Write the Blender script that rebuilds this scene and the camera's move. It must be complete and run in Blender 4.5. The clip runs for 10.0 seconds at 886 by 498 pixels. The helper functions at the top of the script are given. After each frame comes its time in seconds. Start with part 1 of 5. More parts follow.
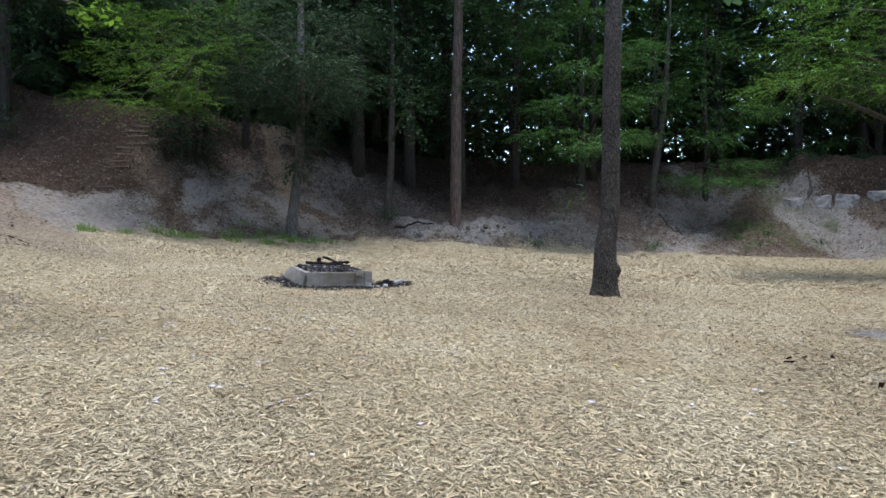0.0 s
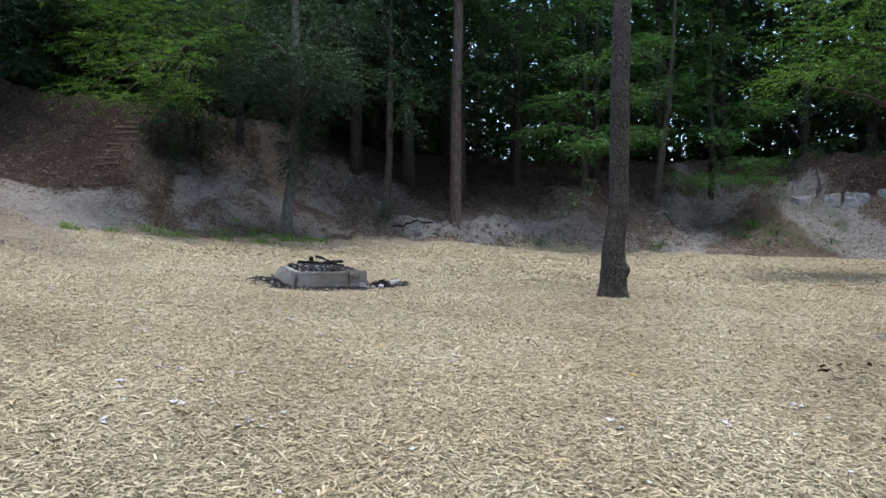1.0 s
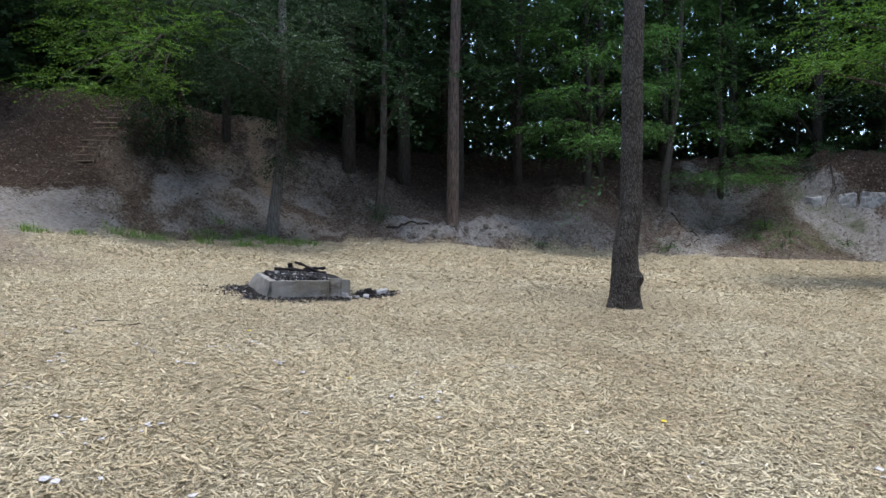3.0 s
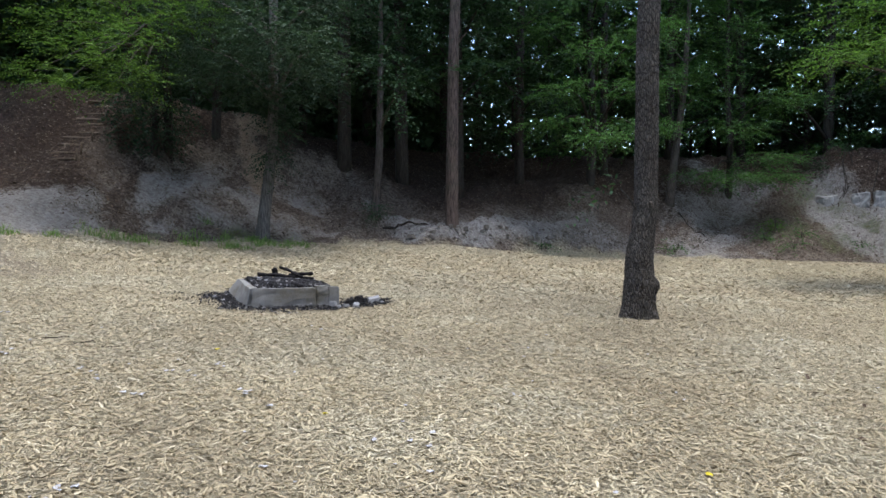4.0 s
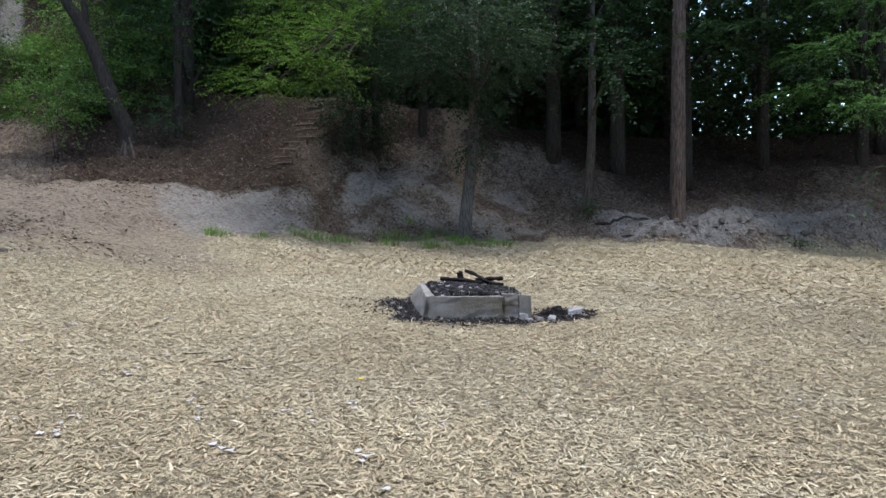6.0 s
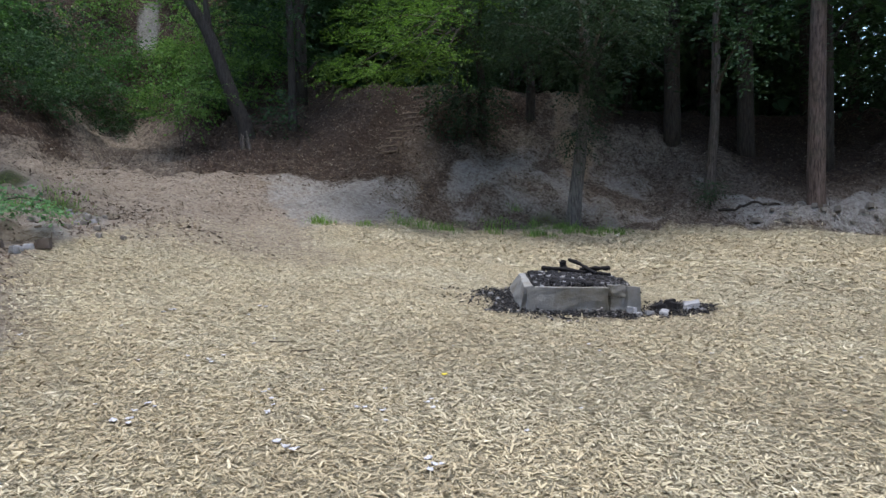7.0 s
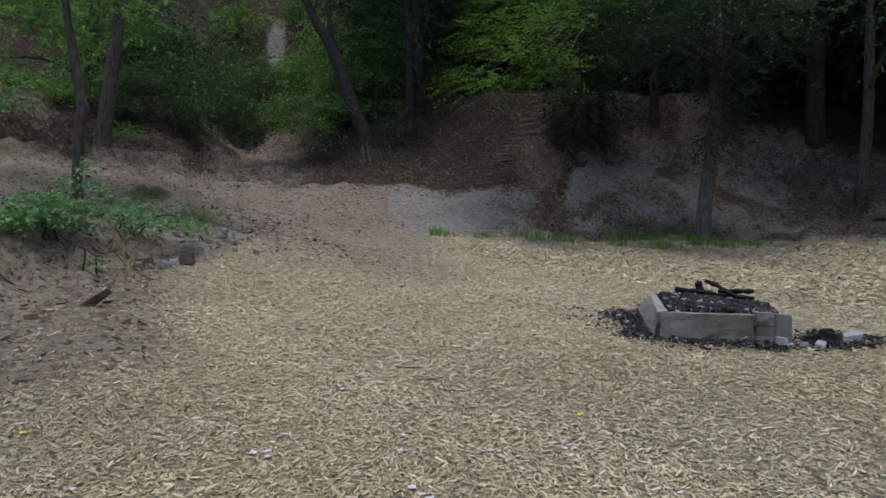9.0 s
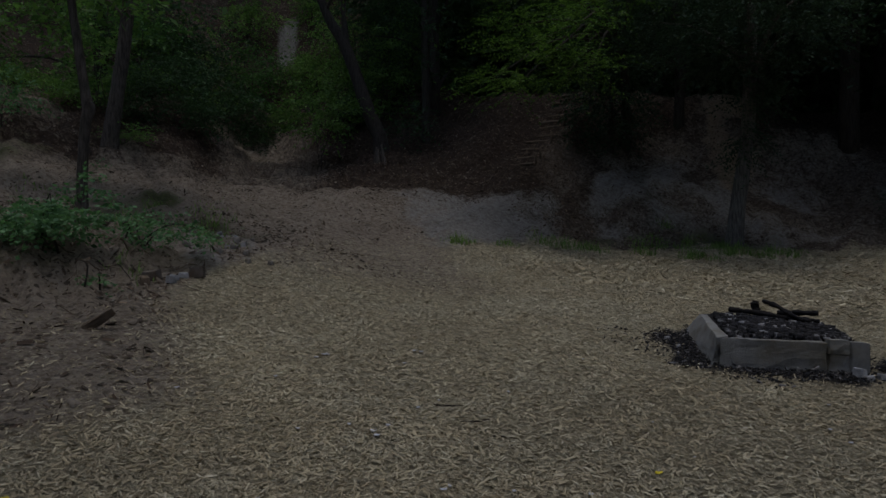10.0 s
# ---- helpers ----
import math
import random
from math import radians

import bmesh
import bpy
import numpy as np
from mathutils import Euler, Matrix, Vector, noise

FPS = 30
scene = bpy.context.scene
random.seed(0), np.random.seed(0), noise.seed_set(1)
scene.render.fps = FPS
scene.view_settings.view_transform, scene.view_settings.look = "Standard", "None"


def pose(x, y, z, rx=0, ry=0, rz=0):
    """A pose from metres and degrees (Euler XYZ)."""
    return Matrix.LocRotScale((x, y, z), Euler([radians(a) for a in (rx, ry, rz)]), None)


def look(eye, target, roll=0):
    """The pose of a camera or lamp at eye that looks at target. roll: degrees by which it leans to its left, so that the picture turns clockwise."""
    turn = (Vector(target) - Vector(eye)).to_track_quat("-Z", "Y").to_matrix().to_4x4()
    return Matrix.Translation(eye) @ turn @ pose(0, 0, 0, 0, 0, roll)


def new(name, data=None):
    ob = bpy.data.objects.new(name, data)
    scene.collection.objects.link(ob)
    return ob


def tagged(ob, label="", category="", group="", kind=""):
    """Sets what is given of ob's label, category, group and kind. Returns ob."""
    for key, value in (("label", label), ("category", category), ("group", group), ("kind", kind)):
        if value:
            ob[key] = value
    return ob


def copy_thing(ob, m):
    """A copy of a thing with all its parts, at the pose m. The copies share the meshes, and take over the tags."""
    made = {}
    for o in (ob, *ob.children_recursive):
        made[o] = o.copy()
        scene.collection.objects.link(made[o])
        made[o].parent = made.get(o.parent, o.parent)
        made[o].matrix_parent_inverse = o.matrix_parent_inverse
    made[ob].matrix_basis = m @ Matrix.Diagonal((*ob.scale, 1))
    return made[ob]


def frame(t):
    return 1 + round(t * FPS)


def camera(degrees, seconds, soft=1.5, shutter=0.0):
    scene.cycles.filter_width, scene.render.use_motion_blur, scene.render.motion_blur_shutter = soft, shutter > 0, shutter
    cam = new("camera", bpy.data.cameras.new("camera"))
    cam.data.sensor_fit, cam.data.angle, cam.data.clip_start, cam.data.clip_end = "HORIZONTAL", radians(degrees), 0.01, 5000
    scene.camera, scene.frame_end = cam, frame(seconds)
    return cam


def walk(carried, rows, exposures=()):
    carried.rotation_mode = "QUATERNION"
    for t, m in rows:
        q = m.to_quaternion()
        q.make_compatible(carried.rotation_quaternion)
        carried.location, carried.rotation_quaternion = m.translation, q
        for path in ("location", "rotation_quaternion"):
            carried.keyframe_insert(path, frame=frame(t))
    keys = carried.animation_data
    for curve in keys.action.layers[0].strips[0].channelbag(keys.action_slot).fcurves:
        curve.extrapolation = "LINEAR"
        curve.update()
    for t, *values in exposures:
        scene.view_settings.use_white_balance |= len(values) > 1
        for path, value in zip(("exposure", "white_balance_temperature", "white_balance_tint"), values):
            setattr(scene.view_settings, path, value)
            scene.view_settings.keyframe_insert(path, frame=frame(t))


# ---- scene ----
cam = camera(69.2, 10.0)
PATH = [
    (0, (0.155, -0.196, 1.577), (0.13, 1.804, 1.556), -0.0),
    (0.5, (0.158, 0.152, 1.55), (0.133, 2.152, 1.53), 0.0),
    (1, (0.174, 0.504, 1.527), (0.148, 2.504, 1.508), 0.0),
    (1.5, (0.2, 0.805, 1.541), (0.174, 2.804, 1.521), 0.1),
    (2, (0.228, 1.085, 1.576), (0.202, 3.084, 1.555), 0.0),
    (2.5, (0.272, 1.379, 1.593), (0.244, 3.379, 1.573), 0.0),
    (4, (0.338, 2.69, 1.693), (0.309, 4.689, 1.67), -0.0),
    (4.5, (0.339, 3.188, 1.699), (0.298, 5.188, 1.676), -0.0),
    (5, (0.341, 3.758, 1.713), (0.054, 5.737, 1.69), -0.3),
    (5.5, (0.36, 4.187, 1.72), (-0.187, 6.111, 1.698), -0.5),
    (5.7, (0.357, 4.359, 1.722), (-0.255, 6.263, 1.699), -0.5),
    (6.8, (0.375, 4.985, 1.664), (-0.549, 6.758, 1.613), -0.7),
    (7, (0.355, 5.07, 1.672), (-0.652, 6.797, 1.616), -0.7),
    (7.5, (0.327, 5.213, 1.65), (-0.851, 6.829, 1.599), -0.8),
    (8, (0.312, 5.204, 1.708), (-0.94, 6.763, 1.659), -0.8),
    (8.5, (0.27, 5.136, 1.829), (-1.003, 6.678, 1.783), -0.7),
    (9, (0.111, 5.143, 1.877), (-1.176, 6.673, 1.832), -0.5),
    (9.5, (-0.153, 5.252, 1.977), (-1.449, 6.775, 1.935), -0.4),
    (10, (-0.545, 5.468, 2.029), (-1.85, 6.984, 1.987), -0.2),
]
FADE = [(0, 2.06), (8.2, 2.06), (8.5, 1.96), (9.0, 1.41), (9.5, 0.68), (10.0, -0.36)]
walk(cam, [(t, look(eye, target, roll)) for t, eye, target, roll in PATH], FADE)


# ---------------------------------------------------------------- light
world = bpy.data.worlds.new("world")
scene.world = world
world.use_nodes = True
sky = world.node_tree.nodes.new("ShaderNodeTexSky")
sky.sky_type, sky.sun_disc = "NISHITA", False
sky.sun_elevation, sky.sun_rotation = radians(81), radians(140)
sky.air_density, sky.dust_density, sky.ozone_density = 1.0, 1.2, 1.0
background = world.node_tree.nodes["Background"]
background.inputs["Strength"].default_value = 0.15
world.node_tree.links.new(sky.outputs["Color"], background.inputs["Color"])
sun = new("sun", bpy.data.lights.new("sun", "SUN"))
sun.data.energy, sun.data.angle, sun.data.color = 0.92, radians(22), (1.0, 0.965, 0.9)
sun.matrix_world = look((2.2, -2.6, 22.5), (0, 0, 0))

# ---------------------------------------------------------------- materials
def material(name, rough=0.9):
    m = bpy.data.materials.new(name)
    m.use_nodes = True
    nt = m.node_tree
    bsdf = nt.nodes["Principled BSDF"]
    bsdf.inputs["Roughness"].default_value = rough
    bsdf.inputs["Specular IOR Level"].default_value = 0.25
    return m, nt, bsdf


def node(nt, kind, **values):
    n = nt.nodes.new(kind)
    for key, value in values.items():
        n.inputs[key.replace("_", " ")].default_value = value
    return n


def noise_node(nt, vector, scale, detail=6.0, rough=0.6):
    n = node(nt, "ShaderNodeTexNoise", Scale=scale, Detail=detail, Roughness=rough)
    nt.links.new(vector, n.inputs["Vector"])
    return n.outputs["Fac"]


def ramp(nt, fac, *stops):
    n = nt.nodes.new("ShaderNodeValToRGB")
    while len(n.color_ramp.elements) < len(stops):
        n.color_ramp.elements.new(0.5)
    for e, (place, colour) in zip(n.color_ramp.elements, stops):
        e.position, e.color = place, (*colour, 1)
    nt.links.new(fac, n.inputs["Fac"])
    return n.outputs["Color"]


def mix(nt, fac, a, b, blend="MIX"):
    n = nt.nodes.new("ShaderNodeMix")
    n.data_type, n.blend_type = "RGBA", blend
    for value, socket in ((fac, n.inputs[0]), (a, n.inputs[6]), (b, n.inputs[7])):
        if isinstance(value, (int, float)):
            socket.default_value = value
        elif isinstance(value, tuple):
            socket.default_value = (*value, 1)
        else:
            nt.links.new(value, socket)
    return n.outputs[2]


def maths(nt, op, a, b=0.0):
    n = nt.nodes.new("ShaderNodeMath")
    n.operation = op
    for value, socket in ((a, n.inputs[0]), (b, n.inputs[1])):
        if isinstance(value, (int, float)):
            socket.default_value = value
        else:
            nt.links.new(value, socket)
    return n.outputs[0]


def bump(nt, bsdf, height, strength, distance):
    n = node(nt, "ShaderNodeBump", Strength=strength, Distance=distance)
    nt.links.new(height, n.inputs["Height"])
    nt.links.new(n.outputs["Normal"], bsdf.inputs["Normal"])


def place_of(nt, stretch=(1, 1, 1)):
    g = nt.nodes.new("ShaderNodeTexCoord")
    n = nt.nodes.new("ShaderNodeMapping")
    n.inputs["Scale"].default_value = stretch
    nt.links.new(g.outputs["Object"], n.inputs["Vector"])
    return n.outputs["Vector"]


def mask(nt, name):
    n = nt.nodes.new("ShaderNodeAttribute")
    n.attribute_name = name
    return n.outputs["Fac"]


def sharpen(nt, fac, gain):
    """Spread a noise that clusters round 0.5 over the whole range."""
    n = nt.nodes.new("ShaderNodeMath")
    n.operation, n.use_clamp = "MULTIPLY_ADD", True
    nt.links.new(fac, n.inputs[0])
    n.inputs[1].default_value, n.inputs[2].default_value = gain, 0.5 - 0.5 * gain
    return n.outputs[0]


def flecks(nt, vector, scale, share, size=0.3):
    """Scattered small marks, such as fallen leaves: a mask and a random tone for each."""
    cells = node(nt, "ShaderNodeTexVoronoi", Scale=scale)
    nt.links.new(vector, cells.inputs["Vector"])
    tone = nt.nodes.new("ShaderNodeSeparateColor")
    nt.links.new(cells.outputs["Color"], tone.inputs[0])
    near = maths(nt, "LESS_THAN", cells.outputs["Distance"], size)
    return maths(nt, "MULTIPLY", near, maths(nt, "GREATER_THAN", tone.outputs[0], 1 - share)), tone.outputs[1]


def ground_material():
    m, nt, bsdf = material("ground", 0.95)
    p, steep = place_of(nt), place_of(nt, (1, 1, 0.22))
    big, mid0, fine0 = noise_node(nt, p, 0.5), noise_node(nt, p, 3.1, 8.0, 0.68), noise_node(nt, p, 11.0, 9.0, 0.72)
    mid, fine = sharpen(nt, mid0, 2.2), sharpen(nt, fine0, 2.3)
    streak = sharpen(nt, noise_node(nt, steep, 6.5, 6.0, 0.65), 2.6)
    speck = noise_node(nt, p, 55.0, 4.0, 0.7)
    litter = mix(nt, mid, ramp(nt, fine, (0.1, (0.02, 0.012, 0.009)), (0.55, (0.056, 0.036, 0.026)), (0.95, (0.138, 0.094, 0.068))),
                 ramp(nt, fine, (0.1, (0.03, 0.02, 0.014)), (0.6, (0.084, 0.057, 0.04)), (0.95, (0.175, 0.126, 0.09))))
    soil = mix(nt, mid, ramp(nt, fine, (0.05, (0.045, 0.033, 0.025)), (0.9, (0.205, 0.162, 0.127))),
               ramp(nt, fine, (0.05, (0.085, 0.067, 0.053)), (0.9, (0.285, 0.238, 0.194))))
    sand = mix(nt, mid, ramp(nt, fine, (0.05, (0.115, 0.102, 0.088)), (0.5, (0.28, 0.262, 0.242)), (0.95, (0.48, 0.462, 0.438))),
               ramp(nt, streak, (0.05, (0.165, 0.152, 0.138)), (0.5, (0.335, 0.32, 0.302)), (0.95, (0.46, 0.445, 0.425))))
    sand = mix(nt, maths(nt, "MULTIPLY", maths(nt, "GREATER_THAN", streak, 0.78), 0.55), sand, (0.1, 0.083, 0.068))
    cells = node(nt, "ShaderNodeTexVoronoi", Scale=30.0)
    nt.links.new(p, cells.inputs["Vector"])
    tint = nt.nodes.new("ShaderNodeSeparateColor")
    nt.links.new(cells.outputs["Color"], tint.inputs[0])
    bed = mix(nt, maths(nt, "ADD", maths(nt, "MULTIPLY", tint.outputs[0], 0.75), maths(nt, "MULTIPLY", speck, 0.25)), ramp(nt, fine, (0.1, (0.09, 0.073, 0.046)), (0.8, (0.32, 0.274, 0.178))),
              ramp(nt, fine, (0.1, (0.29, 0.25, 0.168)), (0.8, (0.74, 0.66, 0.46))))
    loam = mix(nt, mid, ramp(nt, fine, (0.05, (0.13, 0.102, 0.078)), (0.9, (0.375, 0.308, 0.24))), ramp(nt, fine, (0.05, (0.213, 0.175, 0.136)), (0.9, (0.49, 0.412, 0.33))))
    clay = mix(nt, mid, ramp(nt, fine, (0.05, (0.2, 0.14, 0.093)), (0.9, (0.4, 0.3, 0.21))), ramp(nt, streak, (0.05, (0.26, 0.19, 0.13)), (0.9, (0.46, 0.36, 0.26))))
    moss = ramp(nt, fine, (0.1, (0.03, 0.04, 0.014)), (0.9, (0.13, 0.155, 0.055)))
    ash = ramp(nt, fine, (0.15, (0.012, 0.011, 0.011)), (0.7, (0.07, 0.062, 0.055)), (0.95, (0.2, 0.18, 0.16)))
    colour = litter
    for name, layer, edge in (("soil", soil, 0.34), ("loam", loam, 0.34), ("sand", sand, 0.36), ("clay", clay, 0.25), ("moss", moss, 0.34), ("chips", bed, 0.2), ("ash", ash, 0.3)):
        ragged = maths(nt, "ADD", mask(nt, name), maths(nt, "MULTIPLY", maths(nt, "SUBTRACT", maths(nt, "ADD", mid, fine), 1.0), edge * 1.6))
        fac = ramp(nt, ragged, (0.18, (0, 0, 0)), (0.82, (1, 1, 1)))
        colour = mix(nt, fac, colour, layer)
    bare = maths(nt, "MULTIPLY", maths(nt, "SUBTRACT", 1.0, mask(nt, "chips")), maths(nt, "SUBTRACT", 1.0, maths(nt, "MULTIPLY", mask(nt, "sand"), 0.75)))
    for scale, share, size in ((9.0, 0.35, 0.3), (17.0, 0.3, 0.32)):
        fleck, tone = flecks(nt, p, scale, share, size)
        colour = mix(nt, maths(nt, "MULTIPLY", maths(nt, "MULTIPLY", fleck, bare), 0.75), colour,
                     ramp(nt, tone, (0.0, (0.022, 0.016, 0.012)), (0.55, (0.09, 0.066, 0.048)), (0.85, (0.2, 0.15, 0.105)), (1.0, (0.42, 0.37, 0.3))))
    colour = mix(nt, 0.4, colour, ramp(nt, big, (0.3, (0.55, 0.52, 0.5)), (0.7, (1, 1, 1))), "MULTIPLY")
    nt.links.new(colour, bsdf.inputs["Base Color"])
    bump(nt, bsdf, maths(nt, "ADD", maths(nt, "MULTIPLY", streak, 0.5), maths(nt, "ADD", fine0, maths(nt, "MULTIPLY", mid0, 1.6))), 1.0, 0.15)
    return m


def chip_material(name, dark, light, pale):
    m, nt, bsdf = material(name, 0.85)
    g = nt.nodes.new("ShaderNodeNewGeometry")
    p = place_of(nt)
    island, patch = g.outputs["Random Per Island"], noise_node(nt, p, 0.7, 4.0)
    colour = ramp(nt, island, (0.0, dark), (0.3, tuple(0.55 * a + 0.45 * b for a, b in zip(dark, light))), (0.62, light), (0.85, light), (1.0, pale))
    colour = mix(nt, maths(nt, "MULTIPLY", noise_node(nt, p, 45.0, 3.0), 0.5), colour, tuple(0.6 * a + 0.15 * b for a, b in zip(dark, light)))
    # broad patches: bleached or brown chips, and dappled soft shade put into the colour
    colour = mix(nt, 0.5, colour, ramp(nt, patch, (0.34, (0.62, 0.54, 0.46)), (0.5, (0.95, 0.88, 0.78)), (0.6, (1, 1, 1))), "MULTIPLY")
    colour = mix(nt, 0.5, colour, ramp(nt, noise_node(nt, p, 0.22, 3.0), (0.38, (0.62, 0.58, 0.55)), (0.58, (1, 1, 1))), "MULTIPLY")
    nt.links.new(colour, bsdf.inputs["Base Color"])
    return m


def leaf_material(name, dark, light, glow=0.35):
    m, nt, bsdf = material(name, 0.62)
    g = nt.nodes.new("ShaderNodeNewGeometry")
    o = nt.nodes.new("ShaderNodeObjectInfo")
    p = place_of(nt)
    fac = maths(nt, "ADD", maths(nt, "MULTIPLY", g.outputs["Random Per Island"], 0.55),
                maths(nt, "ADD", maths(nt, "MULTIPLY", noise_node(nt, p, 0.8, 3.0), 0.5), maths(nt, "MULTIPLY", o.outputs["Random"], 0.15)))
    colour = ramp(nt, fac, (0.2, dark), (0.85, light))
    nt.links.new(colour, bsdf.inputs["Base Color"])
    bsdf.inputs["Specular IOR Level"].default_value = 0.2
    thin = nt.nodes.new("ShaderNodeBsdfTranslucent")
    nt.links.new(mix(nt, 0.7, colour, (0.72, 1.0, 0.5), "MULTIPLY"), thin.inputs["Color"])
    both = nt.nodes.new("ShaderNodeMixShader")
    both.inputs[0].default_value = glow
    nt.links.new(bsdf.outputs[0], both.inputs[1])
    nt.links.new(thin.outputs[0], both.inputs[2])
    nt.links.new(both.outputs[0], nt.nodes["Material Output"].inputs["Surface"])
    return m


def bark_material(name, dark, light, moss=(0.05, 0.055, 0.035), size=1.0, stretch=0.14):
    m, nt, bsdf = material(name, 0.95)
    p = place_of(nt, (1, 1, stretch))
    plain_place = place_of(nt)
    ridge, fine = noise_node(nt, p, 26.0 / size, 5.0, 0.65), noise_node(nt, plain_place, 60.0, 4.0)
    patch = noise_node(nt, plain_place, 1.6, 4.0)
    colour = ramp(nt, ridge, (0.36, dark), (0.62, light))
    colour = mix(nt, maths(nt, "MULTIPLY", fine, 0.4), colour, tuple(0.6 * c for c in dark))
    colour = mix(nt, ramp(nt, patch, (0.5, (0, 0, 0)), (0.72, (0.6, 0.6, 0.6))), colour, moss)
    nt.links.new(colour, bsdf.inputs["Base Color"])
    bump(nt, bsdf, maths(nt, "ADD", ridge, maths(nt, "MULTIPLY", fine, 0.3)), 1.0, 0.03)
    return m


def plated_bark_material(name, furrow, dark, light, lichen):
    """Bark broken into small upright plates."""
    m, nt, bsdf = material(name, 0.95)
    long_way, even = place_of(nt, (1, 1, 0.28)), place_of(nt)
    warp = nt.nodes.new("ShaderNodeMixRGB")
    warp.inputs[0].default_value = 0.035
    wobble = node(nt, "ShaderNodeTexNoise", Scale=9.0, Detail=3.0)
    nt.links.new(long_way, wobble.inputs["Vector"])
    nt.links.new(long_way, warp.inputs[1]), nt.links.new(wobble.outputs["Color"], warp.inputs[2])
    plates = nt.nodes.new("ShaderNodeTexVoronoi")
    plates.feature = "DISTANCE_TO_EDGE"
    plates.inputs["Scale"].default_value = 34.0
    nt.links.new(warp.outputs[0], plates.inputs["Vector"])
    height = ramp(nt, plates.outputs["Distance"], (0.02, (0, 0, 0)), (0.22, (1, 1, 1)))
    fine, patch = sharpen(nt, noise_node(nt, even, 70.0, 5.0, 0.7), 2.0), sharpen(nt, noise_node(nt, even, 3.0, 4.0), 2.2)
    colour = mix(nt, height, furrow, mix(nt, fine, dark, light))
    colour = mix(nt, maths(nt, "MULTIPLY", maths(nt, "MULTIPLY", patch, fine), 0.7), colour, lichen)
    nt.links.new(colour, bsdf.inputs["Base Color"])
    bump(nt, bsdf, maths(nt, "ADD", height, maths(nt, "MULTIPLY", fine, 0.4)), 1.0, 0.02)
    return m


def stone_material(name, dark, light, stain, scale=6.0):
    m, nt, bsdf = material(name, 0.92)
    p = place_of(nt)
    mid, fine = noise_node(nt, p, scale), noise_node(nt, p, scale * 9, 6.0, 0.7)
    colour = mix(nt, fine, ramp(nt, mid, (0.3, dark), (0.68, light)), light)
    colour = mix(nt, ramp(nt, noise_node(nt, p, scale * 0.4, 5.0), (0.48, (0, 0, 0)), (0.68, (0.85, 0.85, 0.85))), colour, stain)
    nt.links.new(colour, bsdf.inputs["Base Color"])
    bump(nt, bsdf, maths(nt, "ADD", fine, mid), 0.6, 0.02)
    return m


GROUND = ground_material()
CHIP = chip_material("wood_chip", (0.235, 0.2, 0.139), (0.585, 0.524, 0.365), (0.8, 0.75, 0.58))
LITTER = chip_material("leaf_litter", (0.035, 0.024, 0.017), (0.095, 0.067, 0.047), (0.3, 0.235, 0.17))
CLOD = chip_material("earth_crumb", (0.04, 0.031, 0.024), (0.15, 0.125, 0.1), (0.36, 0.33, 0.29))
EMBER = chip_material("ashy_ember", (0.007, 0.007, 0.009), (0.036, 0.036, 0.042), (0.42, 0.43, 0.47))
CHARCOAL = chip_material("charcoal", (0.006, 0.006, 0.007), (0.024, 0.024, 0.028), (0.3, 0.3, 0.32))
LEAF_DEEP = leaf_material("deep_green_leaf", (0.02, 0.042, 0.021), (0.055, 0.104, 0.047), 0.32)
LEAF_BEECH = leaf_material("beech_leaf", (0.02, 0.05, 0.018), (0.095, 0.185, 0.058), 0.42)
LEAF_LIGHT = leaf_material("light_green_leaf", (0.016, 0.046, 0.014), (0.125, 0.215, 0.046), 0.42)
LEAF_MAPLE = leaf_material("yellow_green_leaf", (0.011, 0.034, 0.011), (0.112, 0.182, 0.038), 0.4)
LEAF_LIME = leaf_material("lime_green_leaf", (0.05, 0.1, 0.015), (0.19, 0.31, 0.05), 0.45)
LEAF_COOL = leaf_material("bluish_green_leaf", (0.045, 0.105, 0.052), (0.175, 0.31, 0.145), 0.42)
LEAF_GREY = leaf_material("grey_green_leaf", (0.014, 0.029, 0.017), (0.06, 0.096, 0.056), 0.3)
LEAF_FRESH = leaf_material("fresh_green_leaf", (0.03, 0.074, 0.023), (0.168, 0.278, 0.076), 0.43)
NEEDLE = leaf_material("dark_needle", (0.016, 0.034, 0.02), (0.046, 0.08, 0.043), 0.22)
GRASS = leaf_material("grass_blade", (0.07, 0.13, 0.03), (0.23, 0.34, 0.1), 0.35)
BARK = bark_material("grey_brown_bark", (0.045, 0.036, 0.03), (0.15, 0.125, 0.106))
BARK_OAK = plated_bark_material("plated_grey_bark", (0.018, 0.014, 0.012), (0.055, 0.045, 0.038), (0.15, 0.132, 0.116), (0.17, 0.165, 0.15))
BARK_GREY = bark_material("pale_grey_bark", (0.075, 0.066, 0.058), (0.23, 0.205, 0.182))
BARK_DARK = bark_material("dark_bark", (0.024, 0.0195, 0.016), (0.07, 0.058, 0.048))
BARK_PINE = bark_material("reddish_bark", (0.045, 0.031, 0.025), (0.175, 0.128, 0.105))
CONCRETE = stone_material("old_concrete", (0.105, 0.103, 0.098), (0.25, 0.247, 0.238), (0.12, 0.104, 0.072))
PALE_STONE = stone_material("pale_stone", (0.13, 0.13, 0.133), (0.3, 0.3, 0.31), (0.06, 0.057, 0.055), 9.0)
SANDSTONE = stone_material("sandstone", (0.12, 0.11, 0.1), (0.33, 0.32, 0.302), (0.075, 0.06, 0.045), 3.2)
DARK_STONE = stone_material("dark_stone", (0.035, 0.028, 0.024), (0.12, 0.10, 0.085), (0.05, 0.03, 0.02), 9.0)
